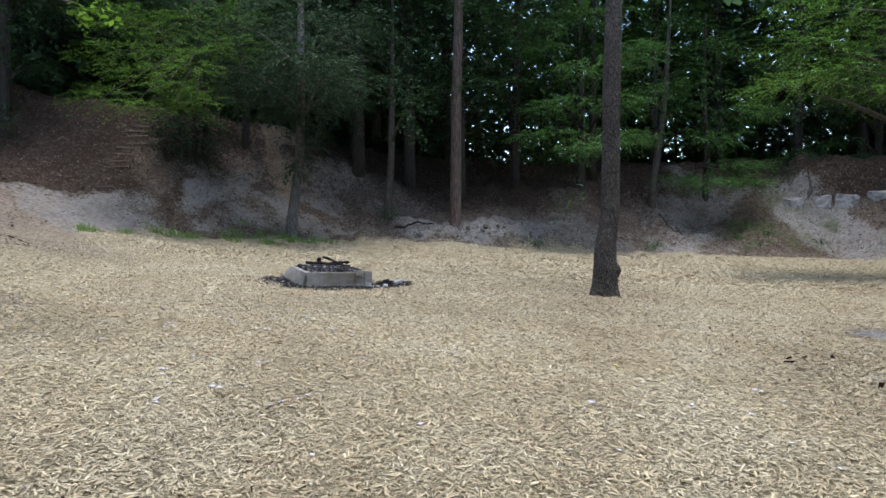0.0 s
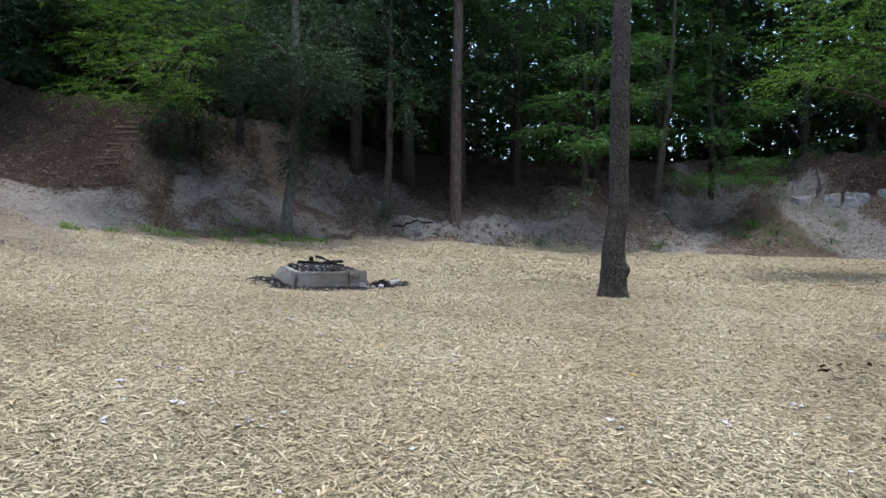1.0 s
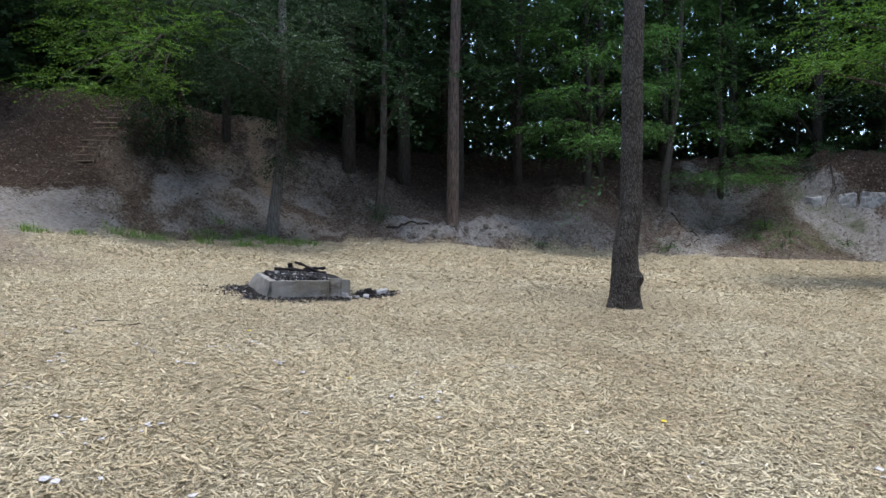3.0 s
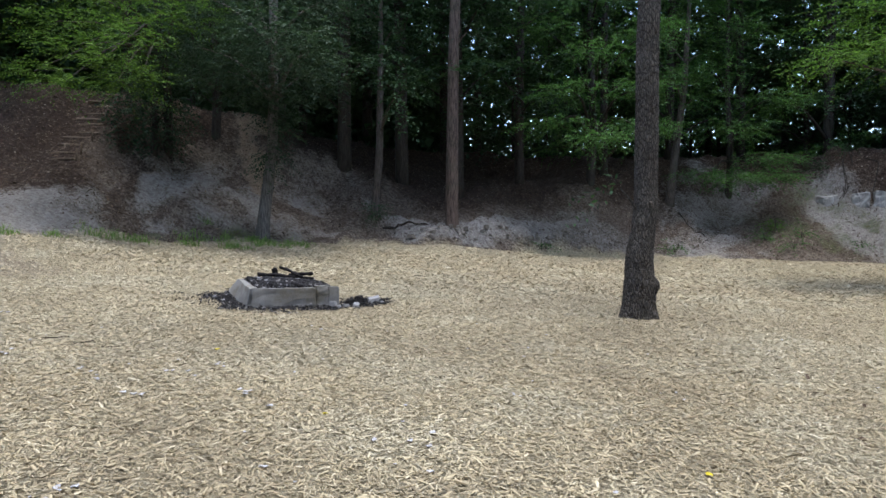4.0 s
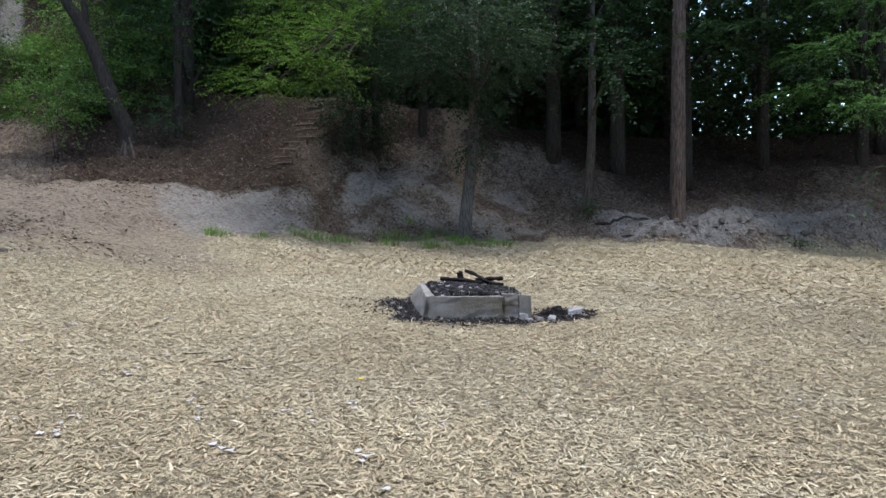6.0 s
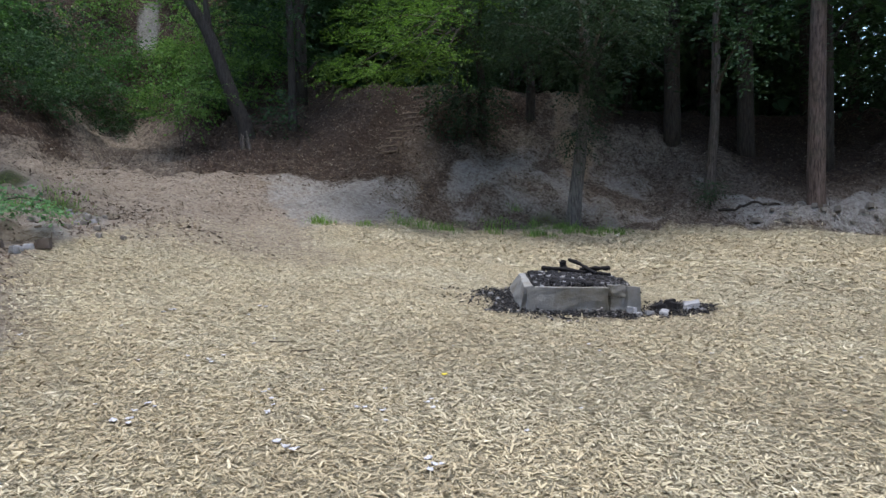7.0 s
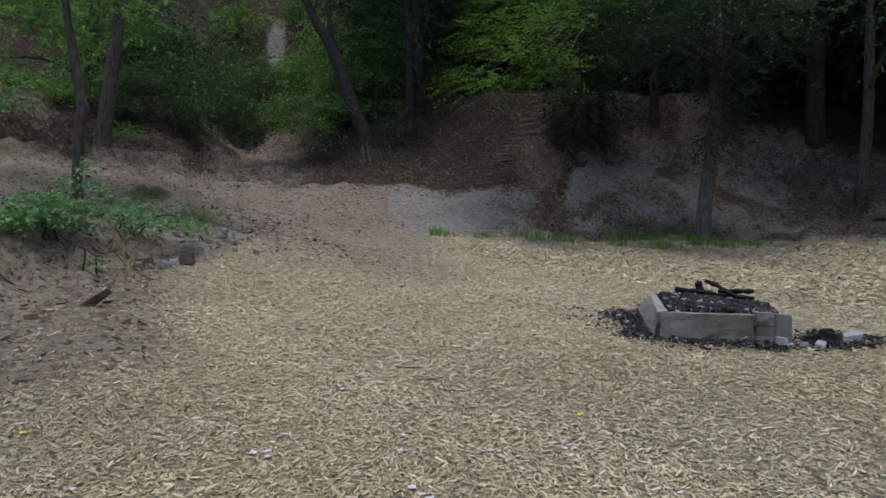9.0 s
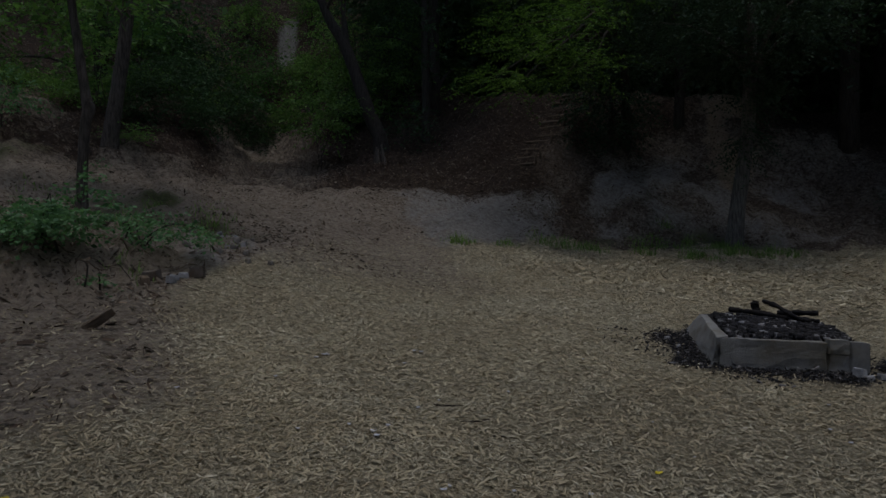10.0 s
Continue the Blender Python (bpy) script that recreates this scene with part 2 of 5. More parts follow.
CHARRED = stone_material("charred_wood", (0.005, 0.005, 0.006), (0.02, 0.018, 0.018), (0.008, 0.007, 0.008), 14.0)
TIMBER = stone_material("weathered_timber", (0.05, 0.037, 0.027), (0.14, 0.105, 0.075), (0.03, 0.022, 0.016), 8.0)
STEP = stone_material("worn_step", (0.09, 0.066, 0.048), (0.22, 0.168, 0.126), (0.07, 0.05, 0.036), 5.0)
CLAY = stone_material("grey_earth", (0.07, 0.06, 0.05), (0.19, 0.172, 0.152), (0.045, 0.037, 0.03), 4.0)
PAPER = stone_material("pale_scrap", (0.34, 0.34, 0.37), (0.56, 0.56, 0.6), (0.3, 0.29, 0.3), 14.0)
YELLOW = stone_material("yellow_leaf", (0.5, 0.36, 0.02), (0.72, 0.6, 0.06), (0.4, 0.25, 0.02), 12.0)

# ---------------------------------------------------------------- the lie of the land
HUB = (0.0, 6.0)
# bearing from the hub (degrees, left of +y), foot of the bank, middle of the bank: distance and height
FOOT = [(-140, 16, 0.0, 22, 0.6), (-90, 17, 0.0, 22, 0.9), (-60, 22, 0.5, 26, 1.9), (-46, 25.0, 0.85, 28.0, 2.6),
        (-38, 25.6, 0.95, 28.3, 2.7), (-29, 23.6, 1.07, 27.2, 2.5), (-22, 22.6, 1.08, 25.0, 2.2), (-12, 20.3, 1.25, 21.0, 2.1),
        (0, 17.6, 1.62, 18.25, 2.4), (11, 16.9, 1.6, 19.6, 2.7), (20, 16.3, 1.72, 19.5, 3.6), (28, 15.4, 1.7, 18.0, 3.45),
        (36, 13.8, 1.8, 18.3, 3.6), (45, 13.6, 1.95, 17.2, 3.2), (58, 11.6, 2.0, 17.0, 3.15), (66, 9.4, 1.6, 12.0, 2.35),
        (76, 7.4, 1.25, 10.0, 2.1), (95, 7.0, 1.15, 10.0, 2.3)]
# the same bearings: crest of the bank and the ground behind it
CREST = [(-140, 30, 1.6, 45, 2.5), (-90, 30, 2.2, 45, 3.0), (-60, 30, 3.9, 36, 4.6), (-46, 31.0, 4.7, 35, 5.2),
         (-38, 31.3, 5.1, 35, 5.6), (-29, 31.2, 5.8, 34, 6.2), (-22, 29.3, 5.8, 33, 6.3), (-12, 26.5, 4.9, 32, 6.2),
         (0, 22.5, 3.6, 28, 6.1), (11, 22.2, 4.8, 28, 6.6), (20, 22.8, 6.85, 26, 7.1), (28, 23.4, 6.95, 26.6, 7.35),
         (36, 22.4, 7.1, 29, 8.2), (45, 20.6, 4.85, 27, 8.6), (58, 22.0, 3.9, 31, 6.5), (66, 17.0, 3.3, 26, 7.5),
         (76, 15.0, 3.2, 24, 6.8), (95, 15.0, 3.3, 25, 6.6)]
STAIR_LOW, STAIR_RUN = (-11.2, 21.4, 4.12), (-0.25, 3.45, 2.6)
LATTICE = np.random.RandomState(7).rand(256, 256)


def value_noise(x, y):
    xi, yi = np.floor(x).astype(int), np.floor(y).astype(int)
    u, v = x - xi, y - yi
    u, v = u * u * (3 - 2 * u), v * v * (3 - 2 * v)
    a, b = LATTICE[xi % 256, yi % 256], LATTICE[(xi + 1) % 256, yi % 256]
    c, d = LATTICE[xi % 256, (yi + 1) % 256], LATTICE[(xi + 1) % 256, (yi + 1) % 256]
    return (a * (1 - u) + b * u) * (1 - v) + (c * (1 - u) + d * u) * v


def fbm(x, y, scale, octaves=4):
    """Layered noise from -0.5 to 0.5; scale: size of the largest lumps in metres."""
    total, gain, norm = 0.0, 1.0, 0.0
    for n in range(octaves):
        total = total + gain * (value_noise(x / scale + 17.3 * n, y / scale + 5.1 * n) - 0.5)
        norm, gain, scale = norm + gain, gain * 0.5, scale * 0.5
    return total / norm


def smooth(u):
    u = np.clip(u, 0, 1)
    return u * u * (3 - 2 * u)


def blob(v, mid, half, soft):
    """1 within half of mid, falling to 0 over soft."""
    return 1 - smooth((np.abs(v - mid) - half) / soft)


def stations(bearing):
    """Foot, middle, crest and back of the bank on a bearing: distances and heights."""
    rows = np.array([f + c[1:] for f, c in zip(FOOT, CREST)], float)
    rows = np.vstack([rows[-1:], rows, rows[:1]])
    rows[0, 0], rows[-1, 0] = rows[0, 0] - 360, rows[-1, 0] + 360
    b = np.where(bearing < -140, bearing + 360, bearing)
    n = np.clip(np.searchsorted(rows[:, 0], b, side="right") - 1, 0, len(rows) - 2)
    u = (b - rows[n, 0]) / (rows[n + 1, 0] - rows[n, 0])
    u = 0.5 * u + 0.5 * u * u * (3 - 2 * u)
    return [rows[n, k] * (1 - u) + rows[n + 1, k] * u for k in range(1, 9)]


def plain(x, y):
    return 0.03 + 0.048 * y - 0.046 * x


def polar(x, y):
    dx, dy = x - HUB[0], y - HUB[1]
    return np.hypot(dx, dy), np.degrees(np.arctan2(-dx, dy))


def base_z(x, y):
    r, b = polar(x, y)
    r1, z1, r2, z2, r3, z3, r4, z4 = stations(b)
    s, c = -np.sin(np.radians(b)), np.cos(np.radians(b))
    lift = z1 - plain(HUB[0] + r1 * s, HUB[1] + r1 * c)
    z = plain(x, y) + lift * np.clip(r / r1, 0, 1) ** 3
    for ra, za, rb, zb in ((r1, z1, r2, z2), (r2, z2, r3, z3), (r3, z3, r4, z4)):
        u = np.clip((r - ra) / (rb - ra), 0, 1)
        u = 0.55 * u + 0.45 * u * u * (3 - 2 * u)
        z = np.where(r > ra, za + (zb - za) * u, z)
    z = np.where(r > r4, z4 + 0.9 * (1 - np.exp(-(r - r4) / 25.0)), z)
    return z, r, b, r1, r2, r3, r4


def ground_z(x, y):
    x, y = np.asarray(x, float), np.asarray(y, float)
    z, r, b, r1, r2, r3, r4 = base_z(x, y)
    bank = smooth((r - r1 + 0.4) / 1.5) * (1 - 0.6 * smooth((r - r4) / 4))
    z = z + 0.05 * fbm(x, y, 3.0, 3) * (1 - bank)
    z = z + bank * (0.8 * fbm(x, y, 3.4, 5) + 0.4 * fbm(x * 1.5 + 40, y * 0.8, 1.1, 4))
    # rills washed down the banks
    z = z + bank * (1 - 0.85 * blob(b, 50, 9, 6) * (1 - smooth((r - 17.5) / 1.5))) * (1 - smooth((r - r3 - 1) / 3)) * 0.55 * np.abs(fbm(b * 0.33 + 0.5 * fbm(x, y, 1.5, 2), r * 0.22, 0.55, 3)) - 0.1 * bank
    # crumbling lumps and ledges; the track and its verge are worn smooth
    calm = 1 - 0.8 * blob(b, 50, 9, 6) * (1 - smooth((r - 17.5) / 1.5))
    crag = np.abs(fbm(x * 1.2 + 9, y * 1.2 + 70, 0.9, 3)) + 0.6 * np.abs(fbm(x + 51, y + 23, 0.42, 2))
    z = z + bank * calm * (1 - smooth((r - 30) / 4)) * (0.5 * crag - 0.13)
    # step in the bank where the sandstone shows
    along, over = 0.88 * (x - 18.4) - 0.475 * (y - 29.25), 0.475 * (x - 18.4) + 0.88 * (y - 29.25) + 0.3 * fbm(x, y, 0.9, 2)
    z = z + 0.85 * smooth((over - 0.05) / 0.22) * (1 - smooth((over - 0.8) / 2.5)) * blob(along, 0.4, 2.4, 0.8)
    # shelves washed out of the gully and of the slope above the track
    shelf = blob(b, 62, 14, 6) * smooth((r - 17.5) / 1.5) * (1 - smooth((r - 30) / 3))
    level = z / 0.42 + 0.8 * fbm(x, y, 2.4, 3)
    z = z + shelf * 0.42 * (smooth((level - np.floor(level)) * 2.2 - 0.6) - (level - np.floor(level)))
    z = z + bank * calm * (1 - smooth((r - 27) / 4)) * (0.16 * fbm(x + 3, y + 91, 0.7, 2) + 0.1 * np.abs(fbm(x + 77, y, 0.35, 1)))
    # hill behind the gully
    z = z + 12.0 * smooth((r - 30) / 14) * blob(b, 60, 14, 14)
    # rise behind the crest, added to block the sky between the trunks
    z = z + 8.5 * smooth((r - r4 - 2) / 16) * blob(b, 28, 20, 12)
    # the fire pit stands in a slight hollow
    z = z - 0.06 * (1 - smooth((np.hypot(x + 2.35, y - 12.8) - 0.9) / 1.6))
    # bed of the steps
    u = np.clip(((x - STAIR_LOW[0]) * STAIR_RUN[0] + (y - STAIR_LOW[1]) * STAIR_RUN[1]) / (STAIR_RUN[0] ** 2 + STAIR_RUN[1] ** 2), -0.1, 1.1)
    off = np.hypot(x - STAIR_LOW[0] - u * STAIR_RUN[0], y - STAIR_LOW[1] - u * STAIR_RUN[1])
    z = z + (STAIR_LOW[2] - 0.025 + u * STAIR_RUN[2] - z) * (1 - smooth((off - 0.5) / 0.7))
    return z

# ---------------------------------------------------------------- mesh helpers
def mesh_of(name, verts, faces, mat, shade_smooth=False):
    me = bpy.data.meshes.new(name)
    verts, faces = np.asarray(verts, np.float32), np.asarray(faces, np.int32)
    n, k = faces.shape
    me.vertices.add(len(verts))
    me.vertices.foreach_set("co", verts.ravel())
    me.loops.add(n * k)
    me.loops.foreach_set("vertex_index", faces.ravel())
    me.polygons.add(n)
    me.polygons.foreach_set("loop_start", np.arange(0, n * k, k, dtype=np.int32))
    me.update(calc_edges=True)
    me.validate()
    if shade_smooth:
        me.polygons.foreach_set("use_smooth", np.ones(len(me.polygons), bool))
    me.materials.append(mat)
    return me


def part(name, me, parent, label=""):
    ob = new(name, me)
    ob.parent = parent
    return tagged(ob, label)


def thing(name, at, label, category, group="", turn=0.0):
    ob = new(name)
    ob.matrix_basis = pose(*at, 0, 0, turn)
    ob.empty_display_size = 0.2
    return tagged(ob, label, category, group)


def on_ground(x, y, sink=0.0):
    return (x, y, float(ground_z(x, y)) - sink)


def tube(points, radii, sides=10, rough=0.0, seed=0, ridges=0.0, cap=True):
    """Vertices and quads of a tapered, slightly uneven tube along points."""
    pts, rad = np.array(points, float), np.array(radii, float)
    rng = np.random.RandomState(seed)
    t = np.gradient(pts, axis=0)
    t /= np.linalg.norm(t, axis=1)[:, None]
    side = np.cross(t, (0.31, 0.94, 0.12))
    side /= np.linalg.norm(side, axis=1)[:, None]
    up = np.cross(side, t)
    a = np.linspace(0, 2 * np.pi, sides, endpoint=False)
    r = rad[:, None] * (1 + rough * (rng.rand(len(pts), sides) - 0.5))
    if ridges:
        k = np.arange(len(pts))[:, None]
        wave = fbm(a[None] * 9 + 0.0 * k, k * 0.35 + 0.0 * a[None], 1.6, 2)
        r = r * (1 + ridges * wave)
    v = pts[:, None] + r[..., None] * (np.cos(a)[None, :, None] * side[:, None] + np.sin(a)[None, :, None] * up[:, None])
    n = len(pts)
    i, j = np.meshgrid(np.arange(n - 1), np.arange(sides), indexing="ij")
    j2 = (j + 1) % sides
    f = np.stack([i * sides + j, i * sides + j2, (i + 1) * sides + j2, (i + 1) * sides + j], -1).reshape(-1, 4)
    v = v.reshape(-1, 3)
    if cap:
        m = len(v)
        v = np.vstack([v, pts[:1], pts[-1:]])
        b, e = np.arange(0, sides, 2), (n - 1) * sides
        f = np.vstack([f, np.stack([np.full(len(b), m), (b + 2) % sides, b + 1, b], 1),
                       np.stack([np.full(len(b), m + 1), e + b, e + b + 1, e + (b + 2) % sides], 1)])
    return v, f


def bend(points, steps=16):
    """A smooth curve through points."""
    p = np.array(points, float)
    p = np.vstack([2 * p[0] - p[1], p, 2 * p[-1] - p[-2]])
    out = []
    for k in range(1, len(p) - 2):
        for u in np.linspace(0, 1, steps, endpoint=False):
            out.append(0.5 * (2 * p[k] + (p[k + 1] - p[k - 1]) * u + (2 * p[k - 1] - 5 * p[k] + 4 * p[k + 1] - p[k + 2]) * u * u
                              + (3 * p[k] - p[k - 1] - 3 * p[k + 1] + p[k + 2]) * u ** 3))
    return np.array(out + [p[-2]])


def unit(v):
    return v / np.maximum(np.linalg.norm(v, axis=-1, keepdims=True), 1e-6)


def leaf_quads(rng, twig, way, size, per=12, length=8.0, flat=0.35, width=0.52):
    """Leaves set left and right along twigs: vertices and quads. twig, way: where each twig starts and where it points."""
    n = len(twig)
    size = size * (0.75 + 0.5 * rng.rand(n))
    side = unit(np.cross(way, np.array((0, 0, 1.0)) + 0.25 * rng.randn(n, 3)))
    k = (np.arange(per) + 0.5) / per
    along = k[None, :, None] * (length * size)[:, None, None]
    spot = twig[:, None] + way[:, None] * along + 0.16 * size[:, None, None] * rng.randn(n, per, 3)
    spot[..., 2] -= (0.12 * length * size)[:, None] * k[None] ** 2
    sign = np.where(np.arange(per) % 2, 1.0, -1.0)[None, :, None]
    axis = unit(0.6 * way[:, None] + sign * side[:, None] + 0.45 * rng.randn(n, per, 3) * (flat + 0.4) + np.array((0, 0, -0.15)))
    across = unit(np.cross(axis, np.array((0, 0, 1.0)) + flat * 1.6 * rng.randn(n, per, 3)))
    s = (size[:, None] * (0.7 + 0.6 * rng.rand(n, per)))[..., None]
    lift = np.cross(across, axis)
    v = np.stack([spot, spot + axis * s * 0.5 + across * s * width * 0.5 + lift * s * 0.08, spot + axis * s,
                  spot + axis * s * 0.5 - across * s * width * 0.5 + lift * s * 0.08], 2).reshape(-1, 3)
    return v, np.arange(len(v)).reshape(-1, 4)


def clump_twigs(rng, centre, radii, count, droop=0.25, shell=0.5):
    """Twigs spread through a rounded, uneven mass, pointing outwards and drooping."""
    d = unit(rng.randn(count, 3))
    lump = 0.7 + 0.6 * value_noise(3 * d[:, 0] + 9 + centre[0], 3 * d[:, 2] + 2 * d[:, 1] + 20 + centre[2])
    r = (shell + (1 - shell) * rng.rand(count)) * lump
    r = np.where(rng.rand(count) < 0.35, r * rng.rand(count), r)
    twig = np.array(centre) + d * r[:, None] * np.array(radii)
    lead = np.array((centre[0], centre[1], 0.0)) / max(1.0, math.hypot(centre[0], centre[1]))
    way = unit(d * np.array((0.8, 0.8, 0.3)) + 1.0 * lead + 0.5 * rng.randn(count, 3) * np.array((1, 1, 0.3)) + np.array((0, 0, -droop)))
    return twig, way


def crown_mesh(name, rng, clumps, size, mat, per=12, length=8.0, droop=0.25, flat=0.35, width=0.52, more=1.0):
    verts, faces, n = [], [], 0
    for centre, radii, count in clumps:
        v, f = leaf_quads(rng, *clump_twigs(rng, centre, radii, int(more * count), droop), size, per, length, flat, width)
        verts.append(v), faces.append(f + n)
        n += len(v)
    return mesh_of(name, np.vstack(verts), np.vstack(faces), mat)


def treetop(low, top, spread, masses=6, count=20):
    """Masses for an upper crown above the view, added to shade the bank below."""
    return [((spread * 0.55 * math.cos(2.2 * k), spread * 0.55 * math.sin(2.2 * k), low + (top - low) * k / (masses - 1)), (spread * 0.8, spread * 0.8, 1.3), count) for k in range(masses)]


def tree(name, at, label, trunk, radii, clumps, leaf, size, bark, seed=0, group="", sides=12, steps=10, rough=0.08, ridges=0.0,
         per=12, length=8.0, droop=0.25, flat=0.35, limbs=True, width=0.52, category="tree", limb_from=0.8, burls=(), high=(), more=1.0):
    """A tree: trunk through points above its foot, a limb to each mass of leaves, and the crown."""
    rng = np.random.RandomState(seed)
    ob = thing(name, at, label, category, group)
    line = bend(trunk, steps)
    rad = np.interp(np.linspace(0, 1, len(line)), np.linspace(0, 1, len(radii)), radii)
    shaft, faces = tube(line, rad, sides, rough, seed, ridges)
    for spot, size, out in burls:
        near = np.exp(-(np.linalg.norm(shaft - np.array(spot), axis=1) / size) ** 2)
        shaft = shaft + near[:, None] * np.array(out)
    part("trunk", mesh_of("trunk", shaft, faces, bark, True), ob)
    if limbs:
        for centre, spread, count in clumps:
            c = np.array(centre, float)
            want = c[2] - 0.25 - 0.45 * np.hypot(*(c[:2] - line[-1, :2]))
            want = max(want, min(limb_from, 0.8 * line[-1, 2]))
            k = int(np.argmin(np.abs(line[:, 2] - want) + 0.02 * np.arange(len(line)) / len(line)))
            a = line[k]
            mid = 0.5 * (a + c) + np.array((0, 0, 0.12 * np.linalg.norm(c - a)))
            bow = bend([a, mid, c], 3)
            r0 = min(0.55 * rad[k], 0.018 + 0.022 * np.linalg.norm(c - a))
            part("limb", mesh_of("limb", *tube(bow, np.linspace(r0, 0.012, len(bow)), 5, 0.1, seed), bark, True), ob)
    # upper crown out of view, added only for the shade it casts
    if high:
        tagged(part("treetop", crown_mesh("treetop", rng, high, 0.45, leaf, 5, 3.0, droop, 0.6, 0.7), ob), kind="stuff")
    if clumps:
        part("crown", crown_mesh("crown", rng, clumps, size, leaf, per, length, droop, flat, width, more), ob)
    return ob

# ---------------------------------------------------------------- the ground
def masks(x, y):
    """What lies on the ground: shares of soil, sand, moss, wood chips and ash."""
    z, r, b, r1, r2, r3, r4 = base_z(x, y)
    n1, n2 = fbm(x, y, 2.2, 4), fbm(x + 31, y + 7, 0.8, 3)
    b0, r0 = b, r
    b, r = b + 9 * fbm(x + 11, y + 3, 3.0, 4), r + 2.2 * fbm(x + 5, y + 60, 2.6, 4)
    edge = r1 + 0.2 + 1.2 * n1 - 0.7 * blob(b0, 65, 6, 5) - (0.45 + 0.8 * n1) * blob(b0, -6, 9, 4)
    near = blob(b0, 66, 8, 5)
    chips = 1 - smooth((r * (1 - near) + r0 * near - edge + 0.5) / 0.9)
    chips = np.maximum(chips * (1 - 0.72 * blob(b, 50, 7, 6) * smooth((r - 7.4) / 4)), 0)
    chips = chips * (1 - 0.84 * smooth((b - 66) / 9) * smooth((r - 4.3) / 1.4) * (np.abs(b) < 120))
    # soft shadow at the right foreground, painted as a browner patch with fewer chips
    chips = chips * (1 - 0.32 * blob(x - 4.9 - n1 * 3, 0, 0.7, 1.6) * blob(y - 6.4, 0, 0.9, 2.4))
    chips = chips * (1 - blob(np.hypot(x - 6.6, y - 9.3) - n1, 0, 0.3, 0.5))
    soil = smooth((r - r1 + 1.5) / 0.8) * (1 - smooth((r - r2 - 1.5) / 1.5)) * 0.75
    soil = np.maximum(soil, blob(b, 62, 26, 8) * (1 - smooth((r - 17) / 2.5)) * 0.95)
    soil = np.maximum(soil, blob(b, 57, 5, 4) * smooth((r - 14) / 2) * 0.9)
    soil = np.maximum(soil, blob(b, -18, 5, 8) * smooth((r - 19) / 1.5) * (1 - smooth((r - 24) / 2)) * 0.8)
    bw = b0 + 8 * fbm(x + 13, y + 29, 1.5, 4) + 4 * n2
    sand = blob(bw, 39.8, 5.6, 3.4) * blob(r0 + 1.4 * n1, 15.0, 1.3, 1.6) * (0.85 + 1.1 * n2 + 0.8 * n1)
    sand = np.maximum(sand, blob(bw, 24.2, 4.0, 3.2) * blob(r0 - r1 + 2.5 * n1, 2.0, 1.2, 1.6) * (0.66 + 1.4 * n1 + 1.8 * n2))
    sand = np.maximum(sand, blob(bw, 13.0, 4.0, 3.0) * blob(r0 - r1, 2.0, 1.6, 1.2) * (0.3 + 1.5 * n1 + 1.6 * n2))
    sand = np.maximum(sand, blob(b, -4, 7, 5) * blob(r - r1, 0.9, 0.6, 0.6) * (0.85 + n1))
    sand = np.maximum(sand, blob(b, -19, 8, 5) * blob(r - r1, 1.0, 0.8, 1.0) * (0.4 + n1))
    sand = np.maximum(sand, blob(bw, -25.0, 1.8, 3.0) * blob(r0, 26.2, 2.8, 1.8) * (0.75 + 1.4 * n1 + 1.2 * n2))
    sand = np.maximum(sand, blob(b + 35.6 + (29.4 - r) * 1.7, 0, 2.4, 1.5) * blob(r, 27.4, 2.0, 0.5) * (0.95 + 1.0 * n1 + 0.8 * n2))
    sand = np.maximum(sand, blob(b, -33, 1.0, 2) * blob(r, 30, 1.2, 1.0) * (0.4 + n1))
    sand = np.maximum(sand, blob(b0 + 1.2 * n2, 55.4, 0.3, 0.6) * blob(r0 + n1, 36.3, 0.5, 0.8) * (1.3 + n2))
    sand = np.maximum(sand, blob(np.hypot(x - 6.6, y - 9.3), 0, 0.3, 0.6))
    sand = np.maximum(sand, blob(b0 + 4 * n1, 64, 2.5, 2) * blob(r0 + n1, 10.7, 0.6, 0.7) * (0.6 + 2.0 * n2 + n1))
    sand = np.maximum(sand, blob(b, 64, 6, 6) * blob(r, 11.0, 0.8, 1.0) * (0.1 + 1.5 * n1))
    loam = blob(b, 64, 22, 8) * (1 - smooth((r - 19) / 3)) * 0.9
    loam = np.maximum(loam, blob(b, 59.5, 3.5, 3) * smooth((r - 15) / 2) * (1 - smooth((r - 30) / 4)) * 0.9)
    loam = np.maximum(loam, blob(b, 78, 10, 6) * (1 - smooth((r - 22) / 3)) * 0.8)
    # shade left of the gully, put into the colour as dark litter
    shade = blob(b0, 67, 4, 2.5) * smooth((r0 - 18.5) / 1.5)
    wooded = shade + blob(b, 43, 8.5, 2.5) * smooth((r - 16.6) / 1.0) + blob(b, 61, 12, 4) * smooth((r - 27) / 5)
    soil, loam = soil * (1 - 0.75 * np.clip(wooded, 0, 1)), loam * (1 - 0.92 * np.clip(wooded, 0, 1))
    loam = np.maximum(loam, 0.75 * blob(b, 56, 12, 3) * blob(r, 16.7, 0.7, 0.6))
    loam = loam * (1 - smooth((r - 15.5) / 2) * np.clip(0.45 - 1.8 * n1 - 0.8 * n2, 0, 0.9))
    loam = np.maximum(loam, blob(b0, 20, 8, 4) * blob(r0 - r1, 2.4, 2.2, 1.4) * (0.42 + 1.5 * n1 + 0.8 * n2))
    tongue = blob(bw + 0.4 * (r0 - 17), 30.8, 0.3, 1.8) * smooth((r0 - 15.8) / 0.8)
    soil, loam, sand = soil * (1 - 0.5 * tongue), loam * (1 - 0.6 * tongue), sand * (1 - 0.9 * tongue)
